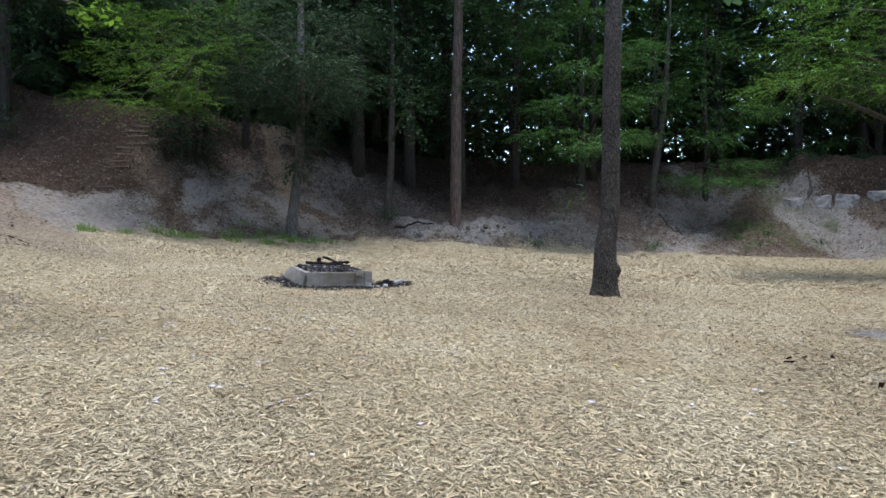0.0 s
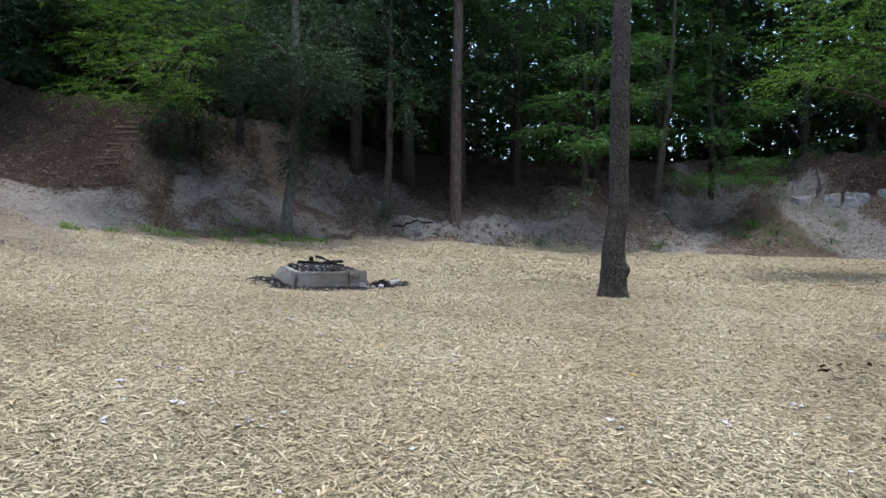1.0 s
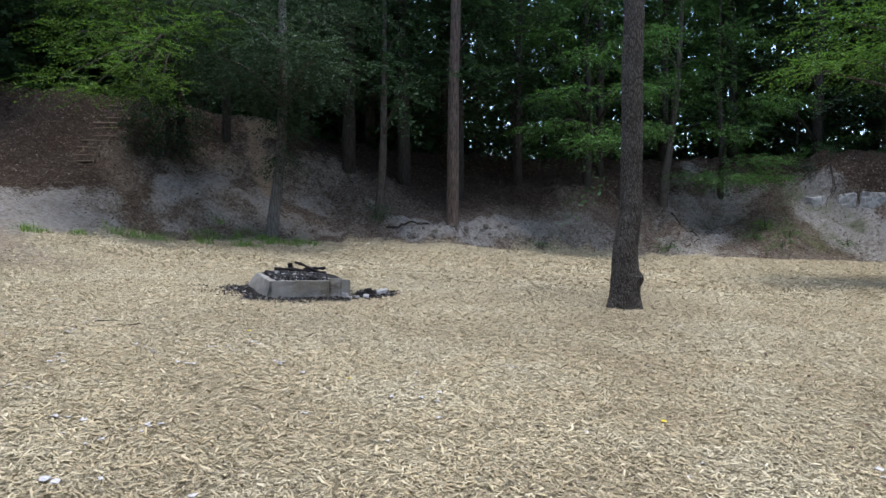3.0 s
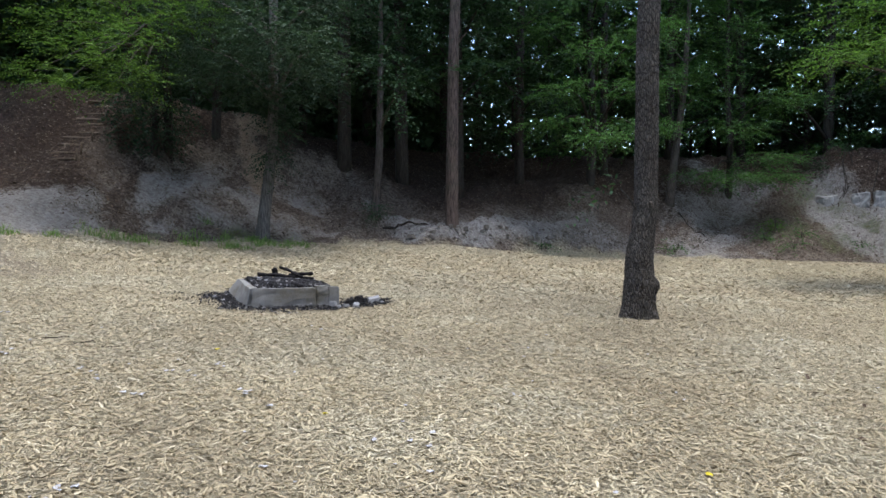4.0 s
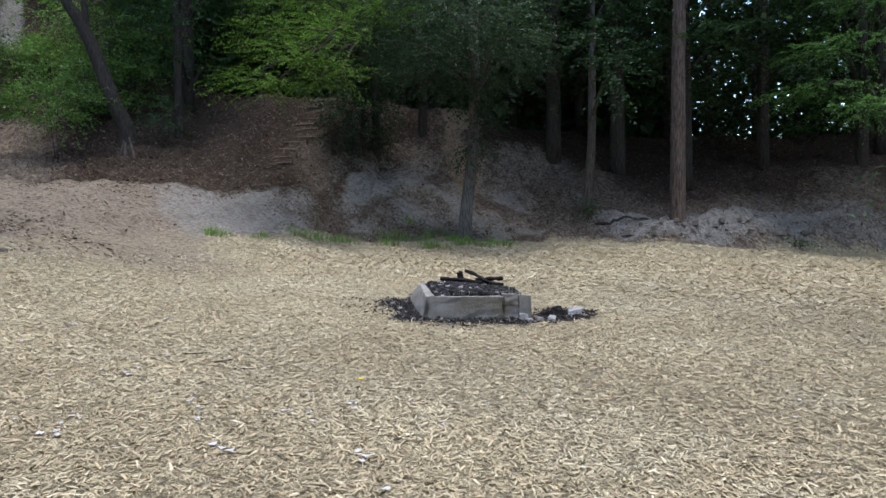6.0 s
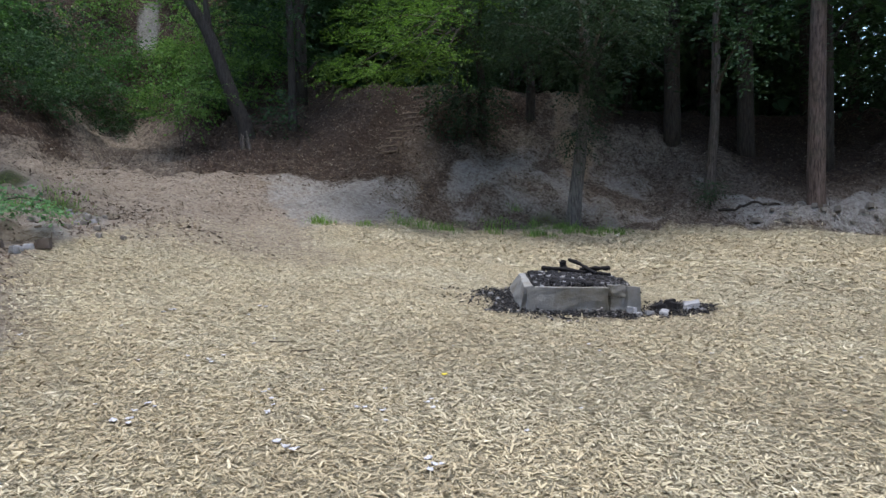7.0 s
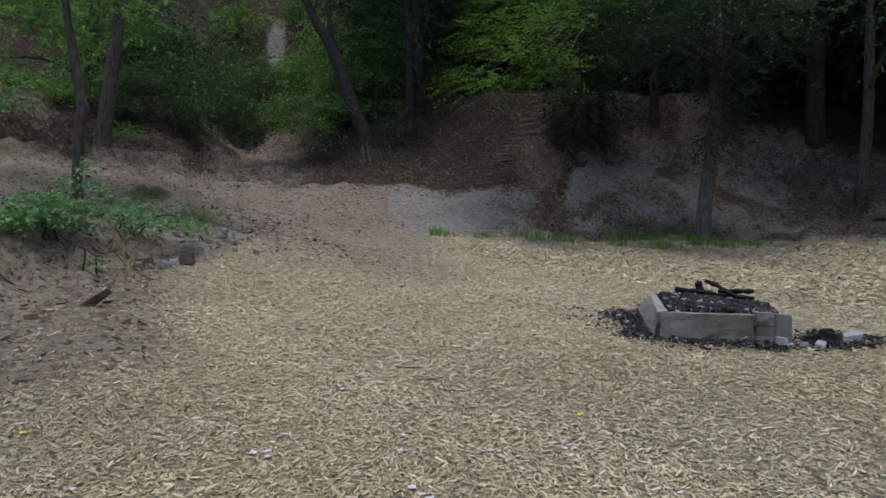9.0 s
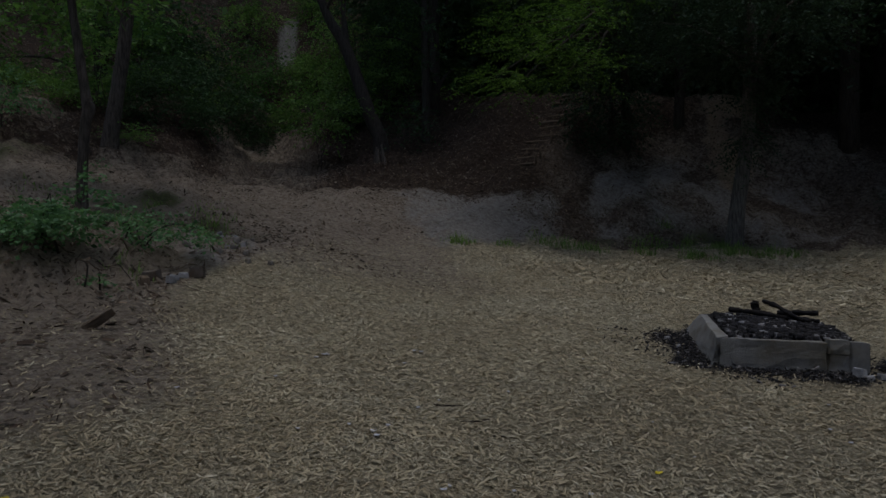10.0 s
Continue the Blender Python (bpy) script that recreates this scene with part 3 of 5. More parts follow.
    soil = soil * (1 - 0.8 * blob(b0, -40, 14, 4) * smooth((r0 - 29.3) / 0.6))
    scar = blob(0.6 * b0 + 0.4 * bw + 2 * n2, 18.6 - 0.1 * (r0 - 20), 0.25 + 0.42 * np.clip(r0 - 19.5, 0, 4), 0.8) * blob(r0, 21.5, 2.6, 0.8)
    soil = np.maximum(soil, scar)
    scar = scar * (0.8 + 1.2 * n1 + 0.8 * n2)
    loam = np.maximum(loam, scar)
    moss = blob(b, 24, 7, 4) * blob(r - r1, 0.1, 0.3, 0.6) * (0.3 + 1.8 * n2)
    moss = np.maximum(moss, blob(b, -34, 3, 2) * blob(r, 27.6, 1.2, 1.2) * (0.35 + n2))
    moss = np.maximum(moss, blob(b0, 66, 4, 4) * blob(r0 + 2.5 * n1, 12.6, 0.9, 1.2) * (0.25 + 2.4 * n2 + 1.2 * n1))
    moss = np.maximum(moss, blob(b0, 80, 5, 4) * blob(r0 + 2 * n1, 16.5, 1.5, 1.5) * (0.3 + 1.8 * n2 + n1))
    across, deep = 0.962 * (x + 2.35) + 0.273 * (y - 12.9), -0.273 * (x + 2.35) + 0.962 * (y - 12.9)
    ash = blob(across + 0.05, 0, 0.75, 0.3 + 0.5 * n2) * blob(deep - 0.1, 0, 0.85, 0.2 + 0.2 * n2)
    ash = np.maximum(ash, 0.85 * (1 - smooth((np.hypot((x + 3.3) / 1.1, y - 13.0) - 0.28 - 0.4 * n2) / 0.35)))
    ash = np.maximum(ash, 0.85 * (1 - smooth((np.hypot((x + 1.15) / 1.0, (y - 13.15) / 1.2) - 0.25 - 0.4 * n2) / 0.35)))
    ash = np.maximum(ash, 0.2 * (1 - smooth((np.hypot((x + 3.7) / 1.2, y - 12.75) - 0.45 - 1.2 * n1 - 0.8 * n2) / 0.7)))
    ash = np.maximum(ash, 0.3 * (1 - smooth((np.hypot((x + 2.3) / 1.4, y - 12.7) - 0.65 - 1.0 * n2) / 0.7)))
    clay = np.maximum(scar, 0.5 * blob(bw, 20, 3, 3) * blob(r0, 22.6, 0.5, 0.6) * (0.8 + n1))
    return dict(soil=soil, loam=loam, sand=sand, clay=clay, moss=moss, chips=chips, ash=ash)


def build_ground():
    bearings = np.concatenate([np.arange(-180, -58, 3.0), np.arange(-58, 84, 0.4), np.arange(84, 180, 3.0)])
    rings = np.concatenate([np.arange(0.0, 13, 0.25), np.arange(13, 32, 0.155), np.arange(32, 48, 0.5), np.geomspace(48, 2500, 26)])
    b, r = np.meshgrid(bearings, rings)
    x, y = HUB[0] - r * np.sin(np.radians(b)), HUB[1] + r * np.cos(np.radians(b))
    v = np.stack([x, y, ground_z(x, y)], -1).reshape(-1, 3)
    n, k = len(rings), len(bearings)
    i, j = np.meshgrid(np.arange(n - 1), np.arange(k), indexing="ij")
    j2 = (j + 1) % k
    f = np.stack([i * k + j, i * k + j2, (i + 1) * k + j2, (i + 1) * k + j], -1).reshape(-1, 4)
    v[:k] = v[0]
    me = mesh_of("ground", v, f[:, ::-1], GROUND, True)
    for name, share in masks(v[:, 0], v[:, 1]).items():
        me.attributes.new(name, "FLOAT", "POINT").data.foreach_set("value", np.clip(share, 0, 1).astype(np.float32))
    ob = new("ground", me)
    return tagged(ob, "clearing of wood chips below sandy banks under trees", "ground", kind="structure")


build_ground()

# ---------------------------------------------------------------- the forest on the banks
def wild(seed, height, spread, low, leaf, size, bark, label, masses=9, count=55, droop=0.25, radius=0.17, top=7.0, layer=0.85):
    """One tree of the wood behind: its lower branches from `low` upwards, and the coarser crown of its top."""
    rng = np.random.RandomState(seed)
    sway = 0.35 * rng.randn(2)
    full = height + top
    trunk = [(0, 0, -0.4), (0.25 * sway[0], 0.25 * sway[1], full * 0.3), (sway[0], sway[1], full * 0.65), (1.4 * sway[0], sway[1], full)]
    clumps = []
    for k in range(masses):
        h = low + (height - low) * (k + 0.3 + 0.4 * rng.rand()) / masses
        a = k * 2.4 + rng.rand()
        reach = spread * (0.55 + 0.5 * rng.rand()) * (1 - 0.2 * (h - low) / (height - low))
        clumps.append(((reach * math.cos(a), reach * math.sin(a), h), (spread * 0.72, spread * 0.72, layer * (height - low) / masses), count))
    ob = tree("forest_tree", (0, 0, 0), label, trunk, [radius * 1.25, radius, radius * 0.7, radius * 0.2], clumps, leaf, size, bark,
              seed, "trees of the surrounding wood", 10, 6, droop=droop, per=15, length=8.5, flat=0.2, width=0.6)
    if top:
        # coarse top above the view, added to block sky light
        high = [((1.7 * math.cos(2.1 * k), 1.7 * math.sin(2.1 * k), height + top * (k + 0.2) / 6), (spread * 1.05, spread * 1.05, 1.5), 26) for k in range(6)]
        tagged(part("treetop", crown_mesh("treetop", rng, high, 0.5, leaf, 5, 3.0, droop, 0.6, 0.7), ob), kind="stuff")
    return ob


KINDS = [
    wild(11, 14, 2.7, 0.9, LEAF_DEEP, 0.1, BARK_DARK, "tall dark green beech with low hanging branches", 15, 62, layer=0.28),
    wild(12, 14, 2.5, 2.4, NEEDLE, 0.2, BARK_DARK, "tall dark conifer with a bare lower trunk", 14, 33, 0.6, 0.2, layer=0.3),
    wild(13, 14, 2.9, 0.7, LEAF_BEECH, 0.1, BARK_DARK, "fresh green beech with layered low branches", 15, 62, layer=0.26),
    wild(14, 14, 2.5, 3.2, LEAF_DEEP, 0.2, BARK_DARK, "slender dark-trunked tree with a high green crown", 11, 38, 0.25, 0.2, layer=0.45),
    wild(15, 9, 2.2, 0.3, LEAF_DEEP, 0.13, BARK_DARK, "young bushy dark green tree", 12, 48, 0.25, 0.09, 0.0, layer=0.5),
    wild(16, 15, 3.6, 1.2, LEAF_DEEP, 0.55, BARK_DARK, "unseen tall tree added behind the camera to block low sky", 12, 12, 0.25, 0.22),
]
rng = np.random.RandomState(3)
spots = []
for ring, (r_mid, gap) in enumerate([(28.5, 3.2), (33.5, 3.8), (39.5, 5.2)]):
    bearing = -58.0
    while bearing < 100:
        b = bearing + rng.uniform(-0.6, 0.6)
        r1, z1, r2, z2, r3, z3, r4, z4 = [float(v) for v in stations(np.array(b))]
        r = r_mid + rng.uniform(-1.2, 1.2)
        if ring == 0:
            r = r3 + 1.6 + rng.uniform(-0.6, 2.0)
            if -16 < b < 15:
                r = 0.45 * r2 + 0.55 * r3 + rng.uniform(0.4, 2.2)
        elif ring == 1:
            r = r4 + rng.uniform(-0.5, 3.0)
        keep = not (46 < b < 110 and r < 27) and not (46 < b < 66 and r < 31) and not (51 < b < 60 and r < 44) and not (29 < b < 41 and r < 27)
        if keep:
            spots.append((ring, b, r))
        bearing += math.degrees(gap / r_mid) * rng.uniform(0.8, 1.2)
for k in range(15):
    b = -50 + 3.1 * k + rng.uniform(-0.8, 0.8)
    spots.append((6, b, float(stations(np.array(b))[6]) + rng.uniform(1.0, 5.0)))
# unseen trees behind the camera, added to keep low sky light off the banks
for k in range(32):
    spots.append((5, 120 + 176 * (k // 2) / 16 + rng.uniform(-3, 3), 21 + 7 * (k % 2) + rng.uniform(-1.5, 1.5)))
for n, (ring, b, r) in enumerate(spots):
    x, y = HUB[0] - r * math.sin(radians(b)), HUB[1] + r * math.cos(radians(b))
    if ring == 5:
        kind = 5
    elif ring == 6:
        kind = 4
    elif ring == 0:
        kind = rng.choice([0, 2, 4, 0]) if b < -8 else rng.choice([1, 3, 1, 0]) if b < 16 else rng.choice([0, 4, 1, 0]) if b < 48 else 2
    else:
        kind = rng.choice([1, 1, 4, 3]) if b > -10 else rng.choice([1, 3, 4, 3])
        if b > 52:
            kind = rng.choice([0, 2, 4])
    at = on_ground(x, y)
    copy_thing(KINDS[kind], pose(*at, 0, 0, rng.uniform(0, 360)) @ Matrix.Scale(rng.uniform(0.85, 1.15), 4))
for ob in KINDS:
    for o in (*ob.children_recursive, ob):
        bpy.data.objects.remove(o)

# ---------------------------------------------------------------- the trees that stand out
tree("oak_tree", on_ground(3.24, 12.75), "grey-brown rough-barked tree with a kinked trunk in the wood chips",
     [(0, 0, -0.3), (0, 0, 0.06), (0.015, 0, 0.5), (0.02, 0, 1.0), (0.08, 0.01, 1.38), (0.118, 0.02, 1.8), (0.122, 0.02, 2.3), (0.128, 0, 3.2), (0.13, 0, 4.0), (0.16, 0, 5.2), (0.25, 0.1, 8), (0.35, 0.2, 13)],
     [0.31, 0.262, 0.232, 0.203, 0.183, 0.18, 0.178, 0.176, 0.174, 0.168, 0.14, 0.05],
     [((-0.32, -0.14, 2.0), (0.12, 0.08, 0.08), 3), ((0.3, 0.5, 10.5), (2.0, 2.0, 1.2), 60), ((-1.2, 0.2, 11.5), (1.6, 1.6, 1.2), 60), ((1.4, -0.4, 12.0), (1.6, 1.6, 1.2), 60), ((0.2, 0.2, 13.2), (1.8, 1.8, 1.2), 60)],
     LEAF_DEEP, 0.12, BARK_OAK, 21, sides=72, steps=26, rough=0.045, ridges=0.1,
     burls=[((0.22, -0.1, 0.5), 0.13, (0.075, -0.03, 0)), ((-0.25, -0.1, 0.0), 0.16, (-0.06, -0.03, 0)), ((0.25, -0.1, 0.0), 0.14, (0.04, -0.03, 0)), ((0.1, -0.2, 1.75), 0.08, (0, -0.03, 0)), ((0.08, -0.22, 3.2), 0.06, (0, -0.03, 0)), ((-0.12, -0.1, 1.5), 0.1, (-0.02, -0.01, 0))])
tree("pine_tree", on_ground(0.33, 24.5, 0.1), "straight reddish-brown pine trunk on the edge of the bank",
     [(0, 0, -0.5), (0.0, 0, 1.2), (0.03, 0, 5), (0.12, 0, 8.5), (0.2, 0.1, 15)], [0.25, 0.215, 0.19, 0.17, 0.08],
     [((0.6, 0, 9.8), (1.6, 1.4, 0.8), 60), ((-0.8, 0.2, 11), (1.5, 1.4, 0.9), 60), ((0.4, 0.2, 13), (1.6, 1.6, 1.0), 60), ((0.5, -0.3, 6.6), (0.9, 0.7, 0.3), 14)],
     NEEDLE, 0.13, BARK_PINE, 22, sides=16, droop=0.35, high=treetop(12, 19, 3.2))
tree("robinia_tree", on_ground(-5.35, 21.95, 0.1), "grey-barked tree with grey-green leaves at the foot of the bank",
     [(-0.04, 0, -0.4), (0.03, 0, 0.8), (0.2, 0, 2.2), (0.3, 0, 3.6), (0.32, 0, 7), (0.3, 0.2, 11)], [0.24, 0.185, 0.165, 0.155, 0.13, 0.05],
     [((1.1, -3.0, 5.3), (1.2, 0.9, 0.9), 112), ((2.0, -2.6, 5.0), (0.8, 0.8, 0.7), 80), ((-0.5, -1.7, 4.7), (1.1, 0.9, 0.7), 96), ((1.7, -0.8, 4.9), (0.9, 0.8, 0.7), 80),
      ((-1.6, -1.0, 5.6), (1.3, 1.1, 0.9), 128), ((0.2, -2.0, 6.8), (1.8, 1.3, 1.1), 176), ((1.9, -0.6, 7.0), (1.4, 1.2, 1.0), 128), ((-2.2, -0.4, 7.4), (1.5, 1.2, 1.1), 144),
      ((0.2, -0.4, 9.4), (2.2, 1.8, 1.3), 176), ((0.3, -0.6, 4.4), (0.8, 0.6, 0.5), 70), ((0.2, -0.8, 5.4), (0.9, 0.7, 0.6), 90), ((0.15, -0.15, 2.6), (0.3, 0.3, 0.55), 38), ((0.4, -0.1, 3.7), (0.45, 0.4, 0.6), 40)],
     LEAF_GREY, 0.085, BARK_GREY, 23, sides=14, more=1.6, limb_from=4.2, per=18, length=9, droop=0.45, width=0.42)
tree("slim_tree", on_ground(-2.28, 25.1, 0.1), "slim grey trunk with drooping green branches on the slope",
     [(0, 0, -0.4), (-0.06, 0, 0.6), (0.06, 0, 2.0), (0.1, 0, 4), (0.15, 0, 9)], [0.2, 0.15, 0.13, 0.12, 0.05],
     [((0.9, -1.6, 4.0), (0.5, 0.5, 0.9), 40), ((0.4, -1.2, 5.0), (0.9, 0.8, 0.5), 50), ((0.8, -0.5, 6.6), (1.0, 0.9, 0.9), 60), ((-0.6, -0.2, 7.4), (1.1, 1.0, 0.9), 60), ((0.2, 0, 8.8), (1.2, 1.2, 1.0), 60)],
     LEAF_DEEP, 0.12, BARK, 24, droop=0.55, high=treetop(10, 15, 3.0))
tree("slope_tree", on_ground(9.7, 30.6, 0.2), "slim leaning trunk with fresh green branches on the bank",
     [(0, 0, -0.5), (0.1, 0, 1.0), (0.35, 0, 3.0), (0.64, 0, 5.4), (0.9, 0, 10)], [0.24, 0.17, 0.15, 0.13, 0.05],
     [((-0.2, -0.8, 5.4), (1.3, 1.0, 0.5), 60), ((0.9, -0.6, 4.6), (1.4, 1.0, 0.5), 60), ((1.4, 0, 6.6), (1.5, 1.2, 0.6), 70), ((-0.7, -0.2, 7.2), (1.5, 1.2, 0.6), 70), ((0.7, 0, 9), (1.6, 1.5, 0.8), 80)],
     LEAF_BEECH, 0.09, BARK, 25, more=1.6, high=treetop(12.5, 16, 3.0))
LEANER = tree("leaning_tree", on_ground(-15.66, 20.03, 0.1), "dark leaning trunk that forks, at the foot of the hillside",
     [(0, 0, -0.4), (-0.06, -0.05, 0.6), (-0.36, -0.3, 1.6), (-0.89, -0.74, 3.55), (-1.5, -1.25, 5.1), (-2.0, -1.7, 8), (-2.1, -1.8, 11)], [0.32, 0.25, 0.22, 0.19, 0.13, 0.08, 0.04],
     [((-0.3, -1.2, 5.8), (1.0, 0.9, 0.4), 40), ((-2.6, -1.6, 6.6), (1.3, 1.2, 0.5), 50), ((-0.8, -1.0, 8.0), (1.8, 1.5, 0.8), 80), ((-2.1, -1.6, 9.5), (1.8, 1.6, 1.0), 80)],
     LEAF_FRESH, 0.12, BARK_DARK, 26, sides=14, high=treetop(10.5, 15, 3.8, 6, 26))
fork = bend([(-0.86, -0.72, 3.4), (-0.9, -0.78, 4.2), (-0.92, -0.8, 5.2), (-0.7, -0.6, 9.0)], 6)
part("limb", mesh_of("limb", *tube(fork, np.linspace(0.13, 0.04, len(fork)), 10, 0.1, 5), BARK_DARK, True), LEANER)
tree("track_tree", on_ground(-11.9, 9.6, 0.1), "thin curved trunk with a burl beside the track",
     [(0, 0, -0.4), (0.0, 0, 0.5), (0.03, 0.02, 1.1), (0.07, 0.05, 1.9), (-0.02, -0.02, 2.8), (-0.11, -0.09, 4.1), (-0.05, 0, 8)], [0.12, 0.085, 0.08, 0.078, 0.07, 0.06, 0.03],
     [((-0.9, 0.3, 4.6), (1.3, 1.2, 0.4), 60), ((0.6, 0.6, 4.9), (1.2, 1.1, 0.4), 60), ((-0.6, -0.7, 5.2), (1.2, 1.1, 0.4), 50), ((0, 0, 7), (1.6, 1.5, 0.8), 80)],
     LEAF_FRESH, 0.09, BARK, 27, burls=[((0.16, 0.1, 1.75), 0.16, (0.07, 0.05, 0))])
tree("bank_tree", on_ground(-17.9, 12.45, 0.1), "dark leaning trunk with a broad crown above the track",
     [(0, 0, -0.4), (0.04, 0.03, 0.5), (0.2, 0.16, 1.7), (0.36, 0.3, 3.1), (0.5, 0.42, 5), (0.6, 0.5, 9)], [0.28, 0.2, 0.17, 0.16, 0.14, 0.05],
     [((-1.2, -0.6, 4.6), (1.6, 1.4, 0.4), 70), ((1.5, -0.4, 4.3), (1.5, 1.3, 0.4), 70), ((0.2, -0.8, 5.2), (1.8, 1.5, 0.4), 80), ((0, -0.6, 6.2), (2.0, 1.6, 0.8), 110), ((0.4, 0, 8), (2.0, 1.8, 1.2), 110)],
     LEAF_FRESH, 0.11, BARK, 28)


def far_woods():
    """The deep of the wood, where single trees can no longer be told apart."""
    rng = np.random.RandomState(41)
    n = 56000
    b, r = rng.uniform(-62, 104, n), rng.uniform(40, 60, n)
    x, y = HUB[0] - r * np.sin(np.radians(b)), HUB[1] + r * np.cos(np.radians(b))
    h = 0.3 + 20 * rng.rand(n) ** 1.3
    open_low = (b < -2) & (h < 3.4) & (rng.rand(n) < 0.16)
    keep = ~open_low & (value_noise(x / 2.1, h / 1.6 + y / 3.3) > 0.1)
    # undergrowth on the added rise behind the crest, closing the sky gaps
    m = 15000
    b2, r2 = rng.uniform(0, 47, m), rng.uniform(29, 45, m)
    x, y, h = [np.concatenate(v) for v in zip((x[keep], y[keep], h[keep]), (HUB[0] - r2 * np.sin(np.radians(b2)), HUB[1] + r2 * np.cos(np.radians(b2)), 0.15 + 3.5 * rng.rand(m) ** 1.6))]
    twig = np.stack([x, y, ground_z(x, y) + h], 1)
    way = unit(rng.randn(len(x), 3) * np.array((1, 1, 0.4)))
    v, f = leaf_quads(rng, twig, way, 0.5, 3, 2.2, 0.9, 0.9)
    tagged(new("far_woods", mesh_of("far_woods", v, f, LEAF_DEEP)), "dense dark green foliage deep in the wood", "woodland", kind="stuff")


far_woods()

tree("maple_tree", on_ground(-9.1, 23.9, -0.2), "maple with bright yellow-green leaves reaching over the clearing",
     [(0, 0, -0.9), (0.1, -0.2, 1.5), (0.2, -0.8, 3.0), (0.3, -1.6, 5.0), (0.2, -2.0, 7.5)], [0.17, 0.13, 0.11, 0.09, 0.04],
     [((0.7, -6.8, 0.45), (0.6, 0.5, 0.12), 26), ((1.6, -6.3, 0.55), (0.9, 0.7, 0.14), 44), ((2.1, -6.1, 0.75), (0.7, 0.7, 0.14), 36), ((-0.4, -6.2, 0.85), (0.8, 0.7, 0.14), 32), ((1.5, -6.6, 1.05), (0.8, 0.7, 0.14), 36), ((2.0, -6.4, 1.6), (0.9, 0.7, 0.16), 44),
      ((0.3, -5.7, 1.6), (0.9, 0.8, 0.16), 44), ((1.2, -5.2, 2.3), (1.2, 0.9, 0.2), 59), ((-0.8, -4.8, 2.5), (1.1, 0.9, 0.2), 52), ((2.6, -5.0, 2.5), (1.1, 0.9, 0.2), 59),
      ((0.4, -4.4, 3.4), (1.5, 1.1, 0.3), 78), ((2.2, -4.0, 3.8), (1.4, 1.1, 0.3), 65), ((-1.2, -3.4, 4.0), (1.4, 1.1, 0.4), 65)],
     LEAF_MAPLE, 0.07, BARK_DARK, 31, droop=0.25, limb_from=2.6, per=18, length=11, flat=0.15, width=0.55, more=1.25)
tree("field_maple", on_ground(-8.2, 25.8, 0.1), "dark green tree overhanging the sandy bank",
     [(0, 0, -0.4), (0.1, -0.2, 2), (0.0, -0.6, 5.0), (0, -0.8, 9)], [0.17, 0.14, 0.11, 0.04],
     [((0.6, -2.6, 2.0), (1.3, 0.9, 0.5), 60), ((-0.8, -2.8, 2.6), (1.3, 0.9, 0.5), 60), ((1.6, -2.0, 2.8), (1.2, 0.9, 0.5), 60), ((0.2, -2.4, 3.8), (1.7, 1.2, 0.6), 80), ((1.6, -1.4, 5.0), (1.6, 1.2, 0.7), 80), ((-1.2, -1.6, 5.2), (1.6, 1.2, 0.7), 80), ((0, -1, 7), (2.2, 1.8, 1.0), 90)],
     LEAF_DEEP, 0.09, BARK_DARK, 38, more=1.6, droop=0.3, high=treetop(9.5, 14, 3.6, 6, 26))
tree("yew_tree", on_ground(-9.3, 23.3, 0.1), "dense dark green yew beside the steps",
     [(0, 0, -0.3), (0.05, 0, 1.0), (0, 0, 2.2)], [0.12, 0.09, 0.03],
     [((0, -0.2, 0.7), (1.1, 0.9, 0.7), 110), ((-0.3, -0.3, 1.6), (1.2, 0.9, 0.8), 120), ((0.5, -0.2, 1.4), (1.1, 0.9, 0.8), 110), ((0, 0, 2.5), (1.0, 0.9, 0.7), 90)],
     NEEDLE, 0.1, BARK_DARK, 32, droop=0.4)
tree("beech_tree", on_ground(15.6, 18.6), "beech with bright green branches reaching over the clearing",
     [(0, 0, -0.4), (0, 0, 3), (0.1, 0.1, 7), (0, 0, 13)], [0.3, 0.24, 0.2, 0.06],
     [((-6.6, -1.4, 5.2), (0.8, 0.7, 0.2), 35), ((-5.6, -1.2, 5.5), (1.0, 0.8, 0.25), 50), ((-4.5, -0.8, 5.9), (1.1, 0.9, 0.3), 60), ((-5.4, -0.6, 6.6), (1.0, 0.9, 0.3), 50),
      ((-3.4, -0.6, 5.3), (1.2, 1.0, 0.4), 70), ((-3.4, -0.2, 6.8), (1.3, 1.1, 0.5), 70), ((-2.0, 0, 6.0), (1.3, 1.2, 0.6), 70), ((-4.2, 0.4, 8.0), (1.6, 1.2, 0.5), 70),
      ((-1.5, 0, 9.0), (2.0, 1.8, 0.9), 80), ((1.0, 0, 11), (2.0, 1.8, 1.0), 80)],
     LEAF_LIGHT, 0.075, BARK, 33, more=1.5, droop=0.2, per=18, length=11, flat=0.18, width=0.6)
